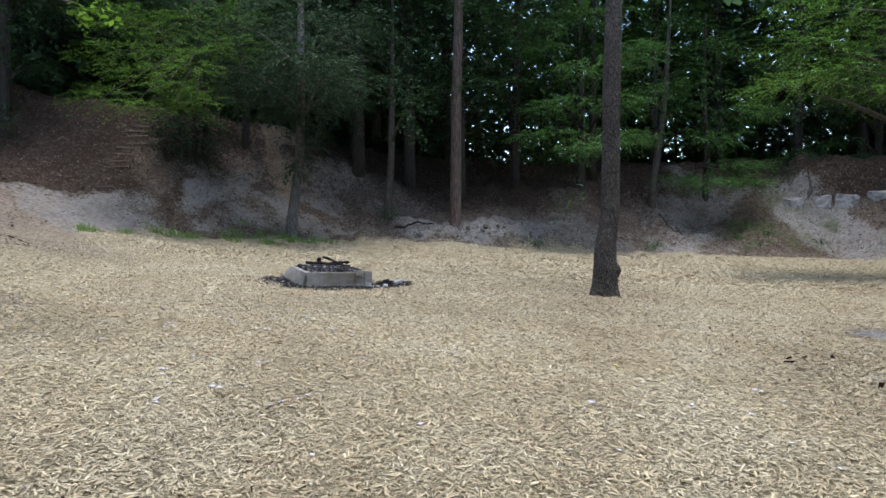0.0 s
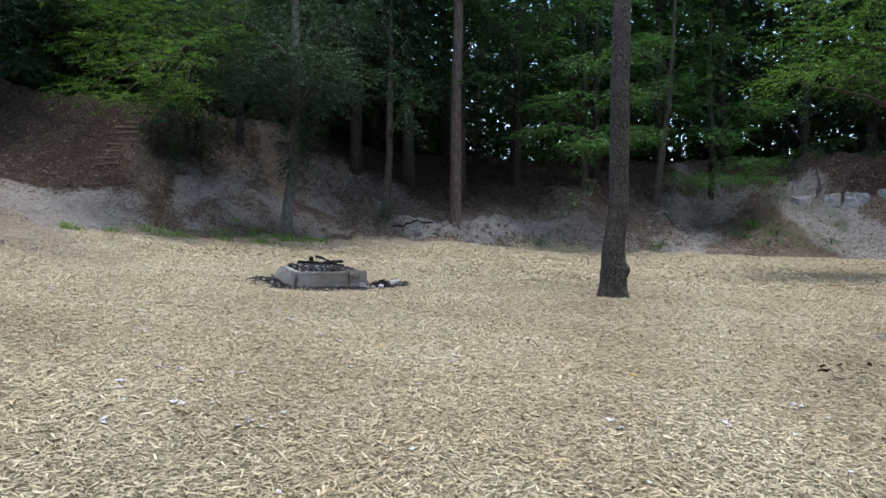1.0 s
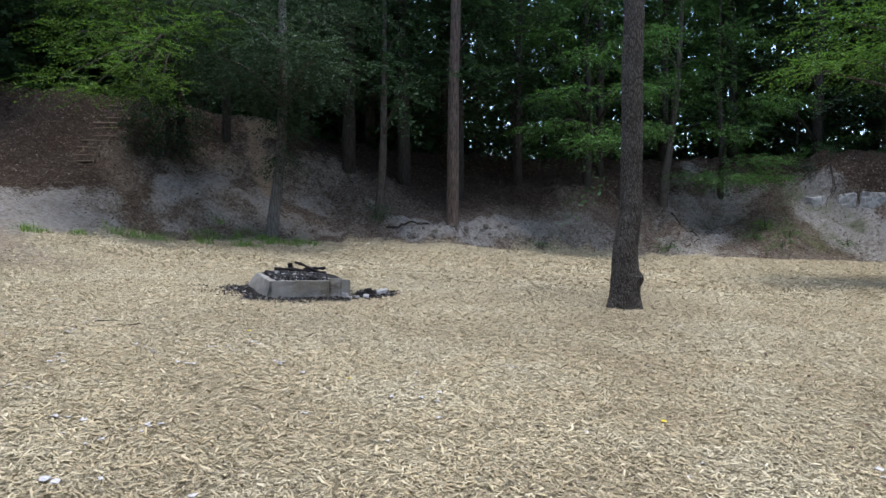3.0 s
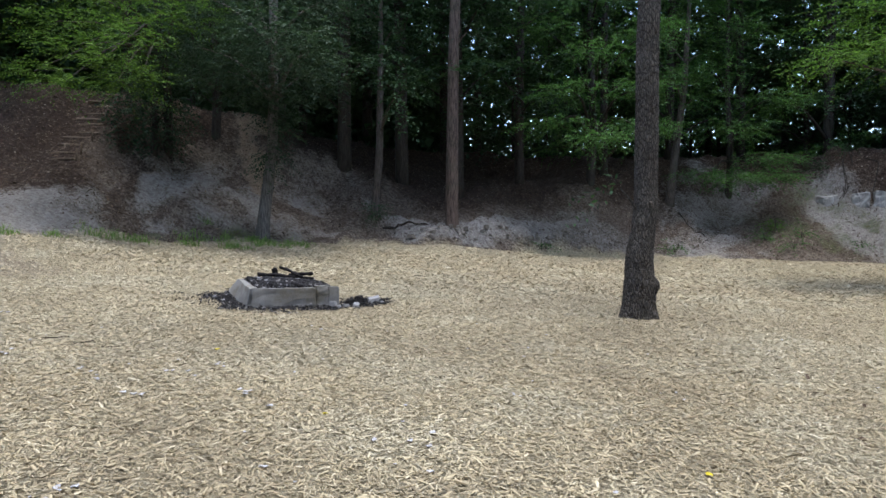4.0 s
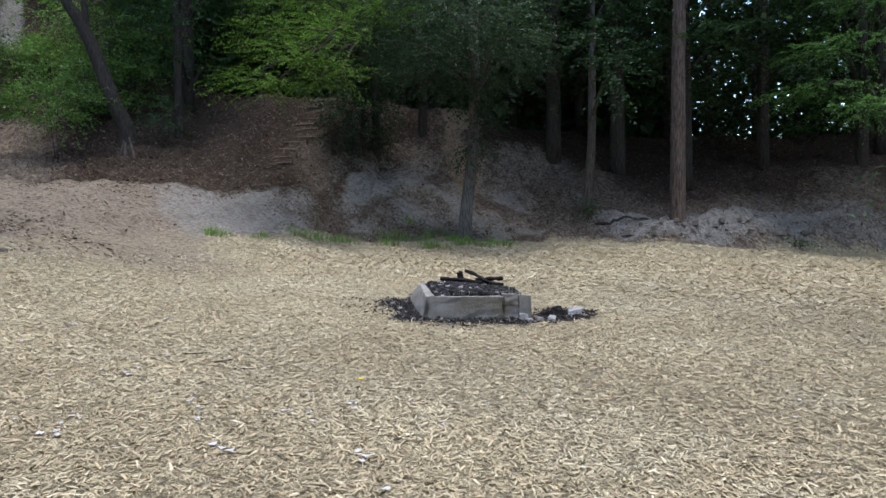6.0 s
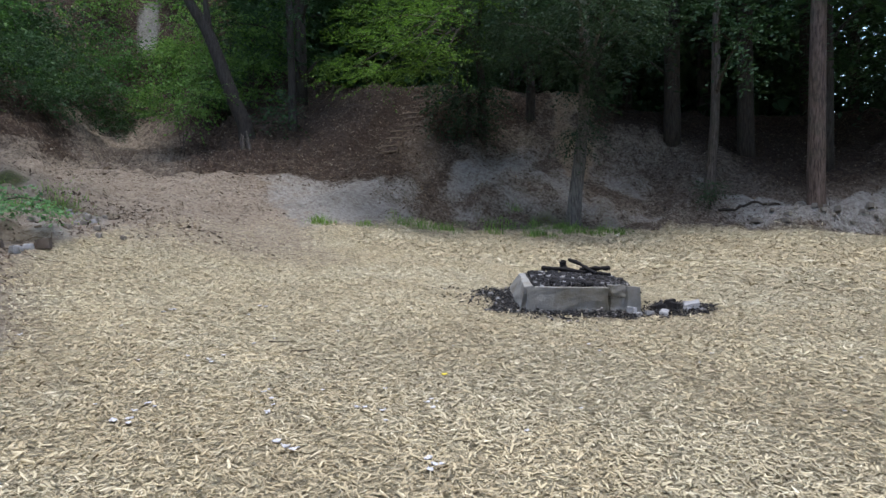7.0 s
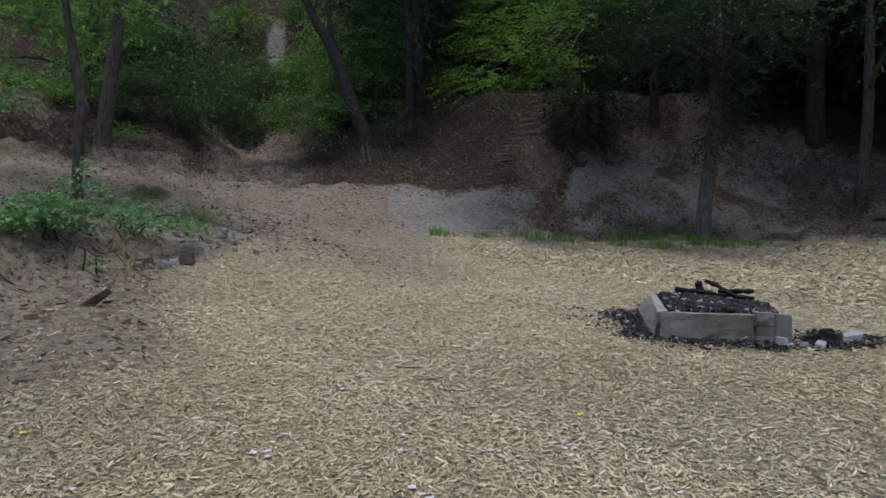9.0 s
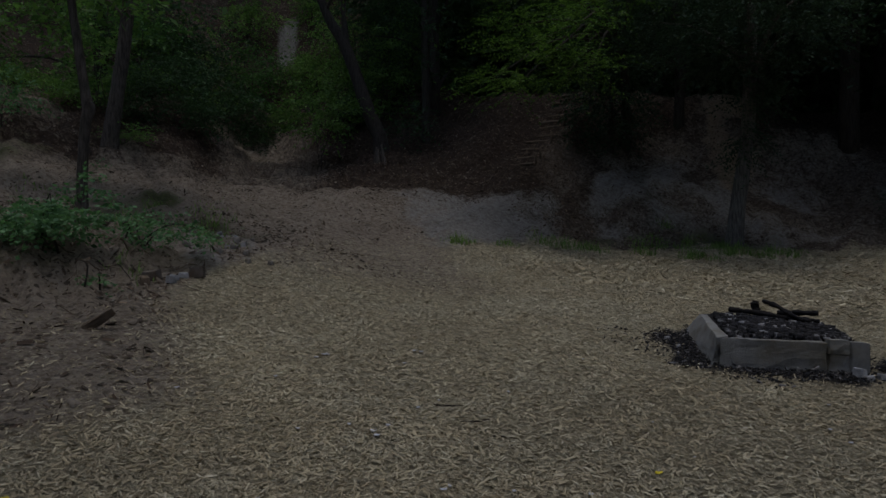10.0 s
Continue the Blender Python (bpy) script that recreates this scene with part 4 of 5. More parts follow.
tree("beech_tree", on_ground(6.3, 30.6), "beech with layered fresh green branches on the bank",
     [(0, 0, -0.4), (0.1, 0, 3), (0, 0.1, 7), (0, 0, 12)], [0.2, 0.16, 0.13, 0.05],
     [((-0.9, -5.6, 1.1), (1.2, 0.9, 0.3), 55), ((0.6, -5.0, 1.6), (1.3, 0.9, 0.3), 55), ((-2.2, -4.6, 1.8), (1.3, 1.0, 0.3), 55), ((-1.6, -4.4, 3.0), (1.6, 1.1, 0.4), 60),
      ((0.8, -4.0, 3.2), (1.5, 1.1, 0.4), 60), ((-0.4, -3.6, 4.6), (1.8, 1.3, 0.5), 70), ((1.6, -3.0, 5.6), (1.7, 1.3, 0.5), 70), ((-2.4, -2.8, 5.8), (1.7, 1.3, 0.5), 70), ((0, -2, 7.6), (2.2, 1.6, 0.7), 80)],
     LEAF_BEECH, 0.085, BARK_DARK, 34, more=2.0, droop=0.3, high=treetop(11.5, 16, 3.3), per=16, length=9, flat=0.18, width=0.6, limb_from=2.0)
tree("beech_tree", on_ground(12.6, 31.5), "young beech with low layered branches above the sandy bank",
     [(0, 0, -0.4), (0.1, 0, 2), (0, 0.1, 5), (0, 0, 9)], [0.16, 0.13, 0.1, 0.04],
     [((-0.6, -2.6, 0.5), (1.2, 0.8, 0.25), 50), ((0.9, -2.2, 0.7), (1.3, 0.9, 0.25), 55), ((-1.4, -1.8, 0.8), (1.4, 0.9, 0.3), 55), ((0.6, -2.0, 1.4), (1.5, 1.0, 0.3), 60),
      ((-0.4, -1.8, 2.6), (1.8, 1.2, 0.4), 70), ((1.2, -1.4, 4.0), (1.8, 1.3, 0.5), 70), ((-1.2, -1.2, 5.2), (1.8, 1.3, 0.5), 70), ((0, -1, 7), (2, 1.5, 0.7), 80)],
     LEAF_BEECH, 0.085, BARK_DARK, 35, more=2.0, droop=0.3, high=treetop(11, 15, 3.3), per=16, length=9, flat=0.18, width=0.6, limb_from=1.5)
tree("linden_tree", on_ground(-9.6, 4.2), "tree with a low bright green branch hanging over the clearing",
     [(0, 0, -0.4), (0.1, 0, 2.5), (0.3, 0.2, 5), (0.2, 0.2, 9)], [0.22, 0.18, 0.15, 0.05],
     [((5.9, 2.2, 1.75), (0.28, 0.25, 0.12), 9), ((5.5, 2.0, 2.2), (0.4, 0.35, 0.12), 11), ((3.0, 1.0, 7.8), (1.0, 0.9, 0.4), 24), ((0.4, 0.2, 9.2), (1.4, 1.3, 0.9), 24)],
     LEAF_LIME, 0.09, BARK, 36, droop=0.12, length=3.5)
tree("slim_tree", on_ground(-15.0, 21.4, 0.1), "thin dark upright trunk on the hillside",
     [(0, 0, -0.4), (0.02, 0, 1.5), (-0.05, 0, 4.0), (-0.1, 0, 9)], [0.16, 0.13, 0.12, 0.05],
     [((0.2, -0.5, 3.8), (1.2, 0.9, 0.5), 60), ((-0.8, -0.4, 5.0), (1.4, 1.0, 0.6), 70), ((0.6, -0.3, 6.4), (1.5, 1.2, 0.7), 80), ((0, 0, 8.2), (1.6, 1.4, 0.9), 80), ((0.0, -0.5, 0.6), (0.6, 0.5, 0.6), 40)],
     LEAF_DEEP, 0.12, BARK_DARK, 37, high=treetop(9, 14, 3.8, 6, 26))

# ---------------------------------------------------------------- shrubs, ferns and grass
def shrub(name, at, label, clumps, leaf, size, seed, category="shrub", stems=5, per=9, length=6.0, width=0.6, droop=0.1):
    ob = thing(name, at, label, category)
    rng = np.random.RandomState(seed)
    for k in range(stems):
        c = np.array(clumps[k % len(clumps)][0]) + 0.15 * rng.randn(3)
        bow = bend([(0.08 * rng.randn(), 0.08 * rng.randn(), -0.1), 0.5 * c + (0, 0, 0.12), c], 4)
        part("stem", mesh_of("stem", *tube(bow, np.linspace(0.014, 0.005, len(bow)), 5, 0.1, k), BARK_DARK, True), ob)
    part("foliage", crown_mesh("foliage", rng, clumps, size, leaf, per, length, droop, 0.45, width), ob)
    return ob


shrub("bramble_bush", on_ground(-8.95, 8.1), "leafy green shrub on the earth bank", [((0, 0, 0.2), (0.8, 0.6, 0.14), 130), ((-0.7, -0.3, 0.22), (0.8, 0.7, 0.16), 120), ((0.15, 0.2, 0.42), (0.45, 0.4, 0.1), 50), ((-1.5, -0.5, 0.25), (0.9, 0.7, 0.18), 130), ((0.0, -0.1, 0.36), (0.5, 0.4, 0.1), 50), ((0.1, 0.45, 0.72), (0.14, 0.14, 0.22), 26), ((-0.6, 0.2, 0.42), (0.6, 0.4, 0.12), 50), ((-0.4, -0.6, 0.1), (0.6, 0.4, 0.1), 60)], LEAF_COOL, 0.065, 51, length=5.0)
shrub("bramble_bush", on_ground(-9.3, 9.3), "low green shrub trailing over the earth bank", [((0, 0, 0.2), (0.6, 0.5, 0.2), 80), ((0.5, 0.4, 0.1), (0.45, 0.4, 0.15), 50), ((-0.6, 0.1, 0.25), (0.5, 0.5, 0.2), 60)], LEAF_COOL, 0.06, 52, length=5.0)
shrub("bramble_bush", on_ground(-8.0, 8.35), "small green seedling on the earth bank", [((0, 0, 0.15), (0.14, 0.12, 0.1), 9)], LEAF_COOL, 0.06, 59, length=4.0, stems=2)
shrub("bramble_bush", on_ground(-18.6, 10.2), "pale green shrub above the track", [((0, 0, 0.7), (1.1, 1.0, 0.6), 110), ((-0.9, 0, 0.9), (1.0, 0.9, 0.6), 100)], LEAF_COOL, 0.09, 53)
# LEAF_DEEP at the gully head also puts the hollow's shade into leaf colour
for k, (bearing, r, s, leaf, label) in enumerate([
        (61.5, 29.0, 1.0, LEAF_DEEP, "dark green hazel at the head of the gully"), (64.5, 27.5, 1.1, LEAF_DEEP, "dark green hazel beside the gully"), (58.5, 30.0, 0.9, LEAF_BEECH, "dark green hazel at the head of the gully"),
        (67.5, 25.5, 1.1, LEAF_BEECH, "green hazel beside the gully"), (62.5, 31.5, 1.2, LEAF_FRESH, "green hazel at the head of the gully"), (51.5, 24.5, 0.8, LEAF_FRESH, "bright green hazel on the side of the gully"),
        (49.5, 25.5, 0.9, LEAF_FRESH, "bright green hazel on the side of the gully"), (52.0, 28.0, 1.0, LEAF_FRESH, "green hazel on the side of the gully"), (47.5, 24.0, 0.8, LEAF_FRESH, "green hazel on the hillside"),
        (53.0, 33.5, 0.8, LEAF_FRESH, "bright green hazel below the sandy cliff"), (58.0, 36.0, 1.1, LEAF_FRESH, "green hazel beside the sandy cliff"), (51.0, 34.0, 1.1, LEAF_FRESH, "green hazel beside the sandy cliff"),
        (70.5, 22.5, 1.0, LEAF_FRESH, "green hazel above the track"), (53.2, 36.5, 0.5, LEAF_FRESH, "bright green bush on the sandy cliff"), (59.8, 33.0, 0.8, LEAF_BEECH, "dark green hazel at the head of the gully"), (58.6, 37.0, 0.75, LEAF_FRESH, "green hazel beside the sandy cliff"), (58.6, 40.0, 1.0, LEAF_FRESH, "green hazel beside the sandy cliff"), (56.4, 42.5, 0.7, LEAF_FRESH, "green hazel above the sandy cliff"), (53.2, 41.0, 0.9, LEAF_FRESH, "green hazel above the sandy cliff"), (54.0, 33.8, 0.5, LEAF_FRESH, "bright green bush below the sandy cliff"), (57.0, 34.2, 0.5, LEAF_BEECH, "green bush below the sandy cliff"), (55.6, 31.0, 0.4, LEAF_FRESH, "low green bush in the gully"), (55.6, 40.0, 0.8, LEAF_BEECH, "green hazel above the sandy cliff")]):
    at = on_ground(HUB[0] - r * math.sin(radians(bearing)), HUB[1] + r * math.cos(radians(bearing)))
    shrub("hazel_bush", at, label, [((-0.3 * s, 0, 0.7 * s), (1.3 * s, 1.2 * s, 0.4 * s), 36), ((0.6 * s, -0.3, 1.6 * s), (1.3 * s, 1.2 * s, 0.32 * s), 34), ((-0.6 * s, 0.2, 2.4 * s), (1.2 * s, 1.1 * s, 0.32 * s), 32), ((0.3 * s, 0, 3.3 * s), (1.2 * s, 1.1 * s, 0.32 * s), 32)], leaf, 0.13, 540 + k, per=14, length=8, droop=0.25)
shrub("sapling", on_ground(-17.2, 18.7), "sapling with a flat green crown beside the gully", [((0, 0, 1.4), (0.9, 0.8, 0.25), 45), ((0.5, 0.1, 1.9), (0.9, 0.8, 0.25), 45), ((-0.5, 0.0, 2.4), (0.8, 0.8, 0.3), 40)], LEAF_FRESH, 0.1, 570, "tree", 3, 14, 8.0)
THICKET = [
    shrub("hazel_bush", (0, 0, 0), "green hazel on the wooded hillside", [((0, 0, 0.8), (1.3, 1.2, 0.45), 55), ((0.8, -0.2, 1.8), (1.3, 1.2, 0.4), 55), ((-0.7, 0.2, 2.8), (1.3, 1.2, 0.4), 50), ((0.2, 0, 3.8), (1.1, 1.0, 0.35), 40)], LEAF_FRESH, 0.14, 71, per=14, length=8, droop=0.25),
    shrub("hazel_bush", (0, 0, 0), "dark green hazel on the wooded hillside", [((0, 0, 0.9), (1.5, 1.4, 0.8), 70), ((-0.7, -0.2, 2.0), (1.5, 1.4, 0.9), 75), ((0.6, 0.2, 3.1), (1.5, 1.4, 0.9), 70)], LEAF_DEEP, 0.16, 72, per=14, length=8, droop=0.25),
    shrub("hazel_bush", (0, 0, 0), "low light green undergrowth on the hillside", [((0, 0, 0.4), (1.1, 1.0, 0.35), 50), ((0.8, 0.3, 0.5), (0.9, 0.9, 0.4), 40)], LEAF_FRESH, 0.12, 73, per=12, length=7),
]
rng = np.random.RandomState(17)
for k in range(34):
    b, r = rng.uniform(43, 96), rng.uniform(19, 37)
    if (48 < b < 66 and r < 33) or (52.5 < b < 57.5 and r < 41) or (b < 48 and r < 23) or (b > 64 and r < 23.5):
        continue
    x, y = HUB[0] - r * math.sin(radians(b)), HUB[1] + r * math.cos(radians(b))
    copy_thing(THICKET[k % 3], pose(*on_ground(x, y), 0, 0, rng.uniform(0, 360)) @ Matrix.Scale(rng.uniform(0.8, 1.2), 4))
for k in range(16):
    b, r = rng.uniform(63, 88), rng.uniform(22, 26)
    x, y = HUB[0] - r * math.sin(radians(b)), HUB[1] + r * math.cos(radians(b))
    copy_thing(THICKET[2], pose(*on_ground(x, y), 0, 0, rng.uniform(0, 360)) @ Matrix.Scale(rng.uniform(0.5, 0.9), 4))
for k, (x, y, kind, size) in enumerate([(-20.2, 14.2, 1, 0.45), (-20.4, 15.2, 1, 0.5), (-20.3, 16.2, 1, 0.45), (-21.6, 17.2, 1, 0.6), (-24.0, 20.6, 1, 0.6), (-18.2, 13.0, 2, 0.5), (-18.6, 22.0, 1, 0.45), (-20.4, 22.4, 0, 0.5)]):
    copy_thing(THICKET[kind], pose(*on_ground(x, y), 0, 0, 70 * k) @ Matrix.Scale(size, 4))
for ob in THICKET:
    for o in (*ob.children_recursive, ob):
        bpy.data.objects.remove(o)
shrub("fern", on_ground(-2.22, 24.6), "dark green fern at the foot of a slim tree", [((0, 0, 0.35), (0.35, 0.3, 0.35), 45)], LEAF_DEEP, 0.07, 58, "fern", 4, 14, 7.0, 0.35, 0.3)
for k, (x, y, s) in enumerate([(13.4, 28.8, 1.0), (12.7, 28.3, 0.8), (14.0, 28.0, 0.8), (15.9, 27.4, 0.5), (16.3, 32.3, 1.3), (17.2, 32.0, 1.2), (8.9, 27.6, 0.7), (3.6, 25.9, 0.5), (13.3, 27.2, 0.7)]):
    shrub("fern", on_ground(x, y), "light green fern growing on the bank" if k % 2 else "yellowing green fern growing on the bank",
          [((0, 0, 0.22 * s), (0.6 * s, 0.5 * s, 0.25 * s), int(50 * s))], LEAF_BEECH if k != 0 else LEAF_LIGHT, 0.08, 60 + k, "fern", 4, 12, 7.0, 0.4, 0.3)


def grass_tuft(at, spread, blades, height, seed, label):
    rng = np.random.RandomState(seed)
    ob = thing("grass_tuft", at, label, "grass", "grass tufts along the bank")
    a, d = rng.uniform(0, 6.28, blades), spread * np.sqrt(rng.rand(blades))
    x, y = d * np.cos(a), d * np.sin(a)
    x, y = x + 0.25 * spread * rng.randn(blades), y + 0.25 * spread * rng.randn(blades)
    foot = np.stack([x, y, ground_z(at[0] + x, at[1] + y) - at[2]], 1)
    h = (height * (0.5 + 0.9 * rng.rand(blades)) * (1.25 - 0.9 * d / spread))[:, None]
    out = unit(np.stack([x, y, 0 * x], 1) + 0.4 * rng.randn(blades, 3) * (1, 1, 0))
    mid, tip = foot + out * h * 0.18 + (0, 0, 1) * h * 0.6, foot + out * h * 0.55 + (0, 0, 1) * h
    side = np.cross(out, (0, 0, 1.0)) * 0.007
    v = np.stack([foot - side, foot + side, mid + side * 0.8, mid - side * 0.8, tip], 1).reshape(-1, 3)
    base = 5 * np.arange(blades)[:, None]
    f = np.vstack([base + np.array([0, 1, 2, 3]), base + np.array([3, 2, 4, 4])])
    me = bpy.data.meshes.new("blades")
    me.from_pydata(v.tolist(), [], [tuple(dict.fromkeys(q)) for q in f.tolist()])
    me.materials.append(GRASS)
    tagged(part("grass", me, ob), kind="stuff")


TUFTS = [(-9.08, 15.95, 0.28, 150, 0.2), (-8.45, 16.7, 0.25, 90, 0.15), (-7.85, 18.1, 0.4, 160, 0.22), (-7.5, 18.7, 0.35, 140, 0.22), (-8.2, 17.7, 0.3, 90, 0.18), (-5.3, 21.6, 0.35, 130, 0.26), (-10.2, 10.9, 0.35, 90, 0.1), (-11.2, 11.4, 0.5, 150, 0.15), (-8.5, 8.9, 0.25, 60, 0.12)]
rng = np.random.RandomState(29)
for k in range(26):
    TUFTS.append((rng.uniform(-7.0, -4.0), 0, rng.uniform(0.1, 0.34), int(rng.uniform(25, 90)), rng.uniform(0.1, 0.22)))
    TUFTS[-1] = (TUFTS[-1][0], 19.2 + 0.28 * (TUFTS[-1][0] + 7.4) + rng.uniform(-0.3, 2.2), *TUFTS[-1][2:])
for k, (x, y, s, n, h) in enumerate(TUFTS):
    grass_tuft(on_ground(x, y), s, n, h, 80 + k, "tuft of fresh green grass at the foot of the bank")

# ---------------------------------------------------------------- the fire pit
def block(corners, low, high, inset=0.0, worn=0.02, seed=0, cuts=5):
    """A wall with the given plan corners, worn at its edges."""
    bm = bmesh.new()
    mid = sum((Vector(c) for c in corners), Vector((0, 0))) / len(corners)
    foot = [bm.verts.new((*c, low)) for c in corners]
    head = [bm.verts.new((*(Vector(c).lerp(mid, inset)), high)) for c in corners]
    n = len(corners)
    bm.faces.new(foot[::-1]), bm.faces.new(head)
    for k in range(n):
        bm.faces.new((foot[k], foot[(k + 1) % n], head[(k + 1) % n], head[k]))
    bmesh.ops.bevel(bm, geom=bm.edges[:], offset=worn, segments=2, affect="EDGES", profile=0.6)
    bmesh.ops.subdivide_edges(bm, edges=[e for e in bm.edges if e.calc_length() > 0.12], cuts=cuts, use_grid_fill=True)
    for v in bm.verts:
        v.co += 0.013 * noise.noise_vector(v.co * 6 + Vector((seed, 0, 0))) + 0.009 * noise.noise_vector(v.co * 23)
    return bm


def bm_mesh(name, bm, mat, shade_smooth=False):
    bmesh.ops.recalc_face_normals(bm, faces=bm.faces[:])
    me = bpy.data.meshes.new(name)
    bm.to_mesh(me)
    bm.free()
    me.materials.append(mat)
    if shade_smooth:
        me.polygons.foreach_set("use_smooth", np.ones(len(me.polygons), bool))
    return me


def ash_height(u, v):
    """The heap in the pit: level with the front rim, higher at the back, falling off towards the broken side."""
    return 0.25 + 0.12 * v - 0.1 * u * v - 0.04 * np.clip(u - 0.85, 0, 1) / 0.15 + 0.05 * np.sin(np.pi * u) * np.sin(np.pi * v)


def fire_pit():
    z = float(ground_z(-2.1, 12.5))
    ob = thing("fire_pit", (-2.35, 12.9, z), "low square fire pit of old cracked concrete filled with ash", "fire pit")
    fl, fr, br, bl = (-0.28, -0.79), (0.92, -0.14), (0.52, 0.98), (-0.92, 0.5)
    lerp = lambda a, b, u: (a[0] + (b[0] - a[0]) * u, a[1] + (b[1] - a[1]) * u)
    mid = (0.06, 0.08)
    inner = [lerp(c, mid, 0.11) for c in (fl, fr, br, bl)]
    front, back = 0.29, 0.37
    a, b = lerp(fl, fr, 0.735), lerp(inner[0], inner[1], 0.735)
    c, d = lerp(fl, fr, 0.87), lerp(inner[0], inner[1], 0.87)

    def wall(name, corners, low, heads, seed, cuts=5, worn=0.02, foot=None):
        bm = block(corners, low, 1.0, 0.03, worn, seed, cuts)
        p, n = [Vector(q) for q in corners], len(corners)
        for v in bm.verts:
            near = [1 / (0.02 + (v.co.xy - q).length) ** 2 for q in p]
            head = sum(w * h for w, h in zip(near, heads)) / sum(near)
            u = (v.co.z - low) / (1.0 - low)
            if foot:
                far = min(max((v.co.y + 0.73) / 1.2, 0), 1)
                v.co.x += foot[0] * (1 - u) * (0.25 + far)
                v.co.y += foot[1] * (1 - u) * far
            v.co.z = low + (head - low) * u
        part(name, bm_mesh(name, bm, CONCRETE), ob)

    wall("front_wall", [(fl[0] - 0.005, fl[1] + 0.004), lerp(fl, fr, 0.73), lerp(inner[0], inner[1], 0.73), (inner[0][0] + 0.05, inner[0][1] + 0.012)], -0.2, (front, front - 0.01, front, front + 0.01), 1)
    wall("block", [a, c, d, b], -0.2, (0.16,) * 4, 2, 2, 0.012)
    wall("block", [a, c, d, b], 0.168, (front + 0.02,) * 4, 3, 2, 0.012)
    wall("block", [lerp(fl, fr, 0.875), fr, inner[1], lerp(inner[0], inner[1], 0.875)], -0.2, (0.3, 0.28, 0.29, 0.3), 4, 2, 0.015)
    wall("left_wall", [bl, (fl[0] - 0.02, fl[1] + 0.01), (inner[0][0] + 0.03, inner[0][1] + 0.02), inner[3]], -0.2, (back, front + 0.01, front + 0.02, back), 5, 5, 0.02, (-0.36, 0.08))
    wall("back_wall", [br, bl, inner[3], inner[2]], -0.2, (back - 0.12, back, back, back - 0.12), 6)
    wall("right_wall", [lerp(fr, br, 0.1), br, inner[2], lerp(inner[1], inner[2], 0.1)], -0.2, (0.12, 0.2, 0.2, 0.12), 7, 5, 0.03)
    # ash and embers heaped inside
    n = 26
    u, v = np.meshgrid(np.linspace(0, 1, n), np.linspace(0, 1, n))
    q = [np.array(c) for c in inner]
    p = (q[0] * ((1 - u) * (1 - v))[..., None] + q[1] * (u * (1 - v))[..., None] + q[2] * (u * v)[..., None] + q[3] * ((1 - u) * v)[..., None])
    h = ash_height(u, v) + 0.05 * fbm(p[..., 0], p[..., 1], 0.3, 3)
    verts = np.concatenate([p, h[..., None]], -1).reshape(-1, 3)
    i, j = np.meshgrid(np.arange(n - 1), np.arange(n - 1), indexing="ij")
    f = np.stack([i * n + j, i * n + j + 1, (i + 1) * n + j + 1, (i + 1) * n + j], -1).reshape(-1, 4)
    part("ash_bed", mesh_of("ash_bed", verts, f, CHARRED, True), ob, "black and grey ash bed")
    return z, inner


PIT_Z, PIT_INNER = fire_pit()


def charred_log(start, end, radius, seed, label="charred black log lying on the ash"):
    a, b = Vector(start), Vector(end)
    ob = thing("charred_log", a, label, "log", "burnt logs on the fire pit")
    d = b - a
    line = bend([(0, 0, 0), tuple(d * 0.35 + Vector((0.01, 0.01, 0.006))), tuple(d * 0.7 + Vector((-0.01, 0.0, 0.004))), tuple(d)], 6)
    r = radius * (1 + 0.16 * np.sin(np.arange(len(line)) * 0.9 + 2 * seed)) * np.linspace(1.12, 0.8, len(line))
    part("log", mesh_of("log", *tube(line, r, 10, 0.55, seed), CHARRED), ob)


Z = PIT_Z + 0.4
charred_log((-2.92, 13.4, Z + 0.045), (-2.05, 13.3, Z - 0.01), 0.027, 1)
charred_log((-2.58, 13.52, Z + 0.16), (-2.1, 13.22, Z + 0.0), 0.025, 2)
charred_log((-2.45, 13.6, Z + 0.02), (-2.03, 13.56, Z + 0.05), 0.03, 3)
charred_log((-2.67, 13.56, Z - 0.06), (-2.68, 13.58, Z + 0.15), 0.046, 4, "short charred log standing on the ash")
charred_log((-2.35, 13.42, Z - 0.01), (-2.0, 13.5, Z - 0.03), 0.026, 5)
charred_log((-2.3, 13.2, Z - 0.05), (-1.78, 13.28, Z - 0.09), 0.02, 6)


def slab(size, seed, mat):
    """A broken, sharp-edged piece of stone."""
    rng = random.Random(seed)
    n = rng.choice([4, 4, 4, 5])
    ring = [(size[0] * math.cos(6.283 * (k + 0.25 * rng.random()) / n), size[1] * math.sin(6.283 * (k + 0.25 * rng.random()) / n)) for k in range(n)]
    bm = block(ring, -0.03, size[2], 0.22, 0.012, seed, 1)
    for v in bm.verts:
        v.co += 0.12 * min(size) * noise.noise_vector(v.co * 9 + Vector((seed, 1, 5)))
        v.co.z += 0.15 * v.co.x * (1 if seed % 2 else -1) * (v.co.z > 0)
    return bm_mesh("body", bm, mat)


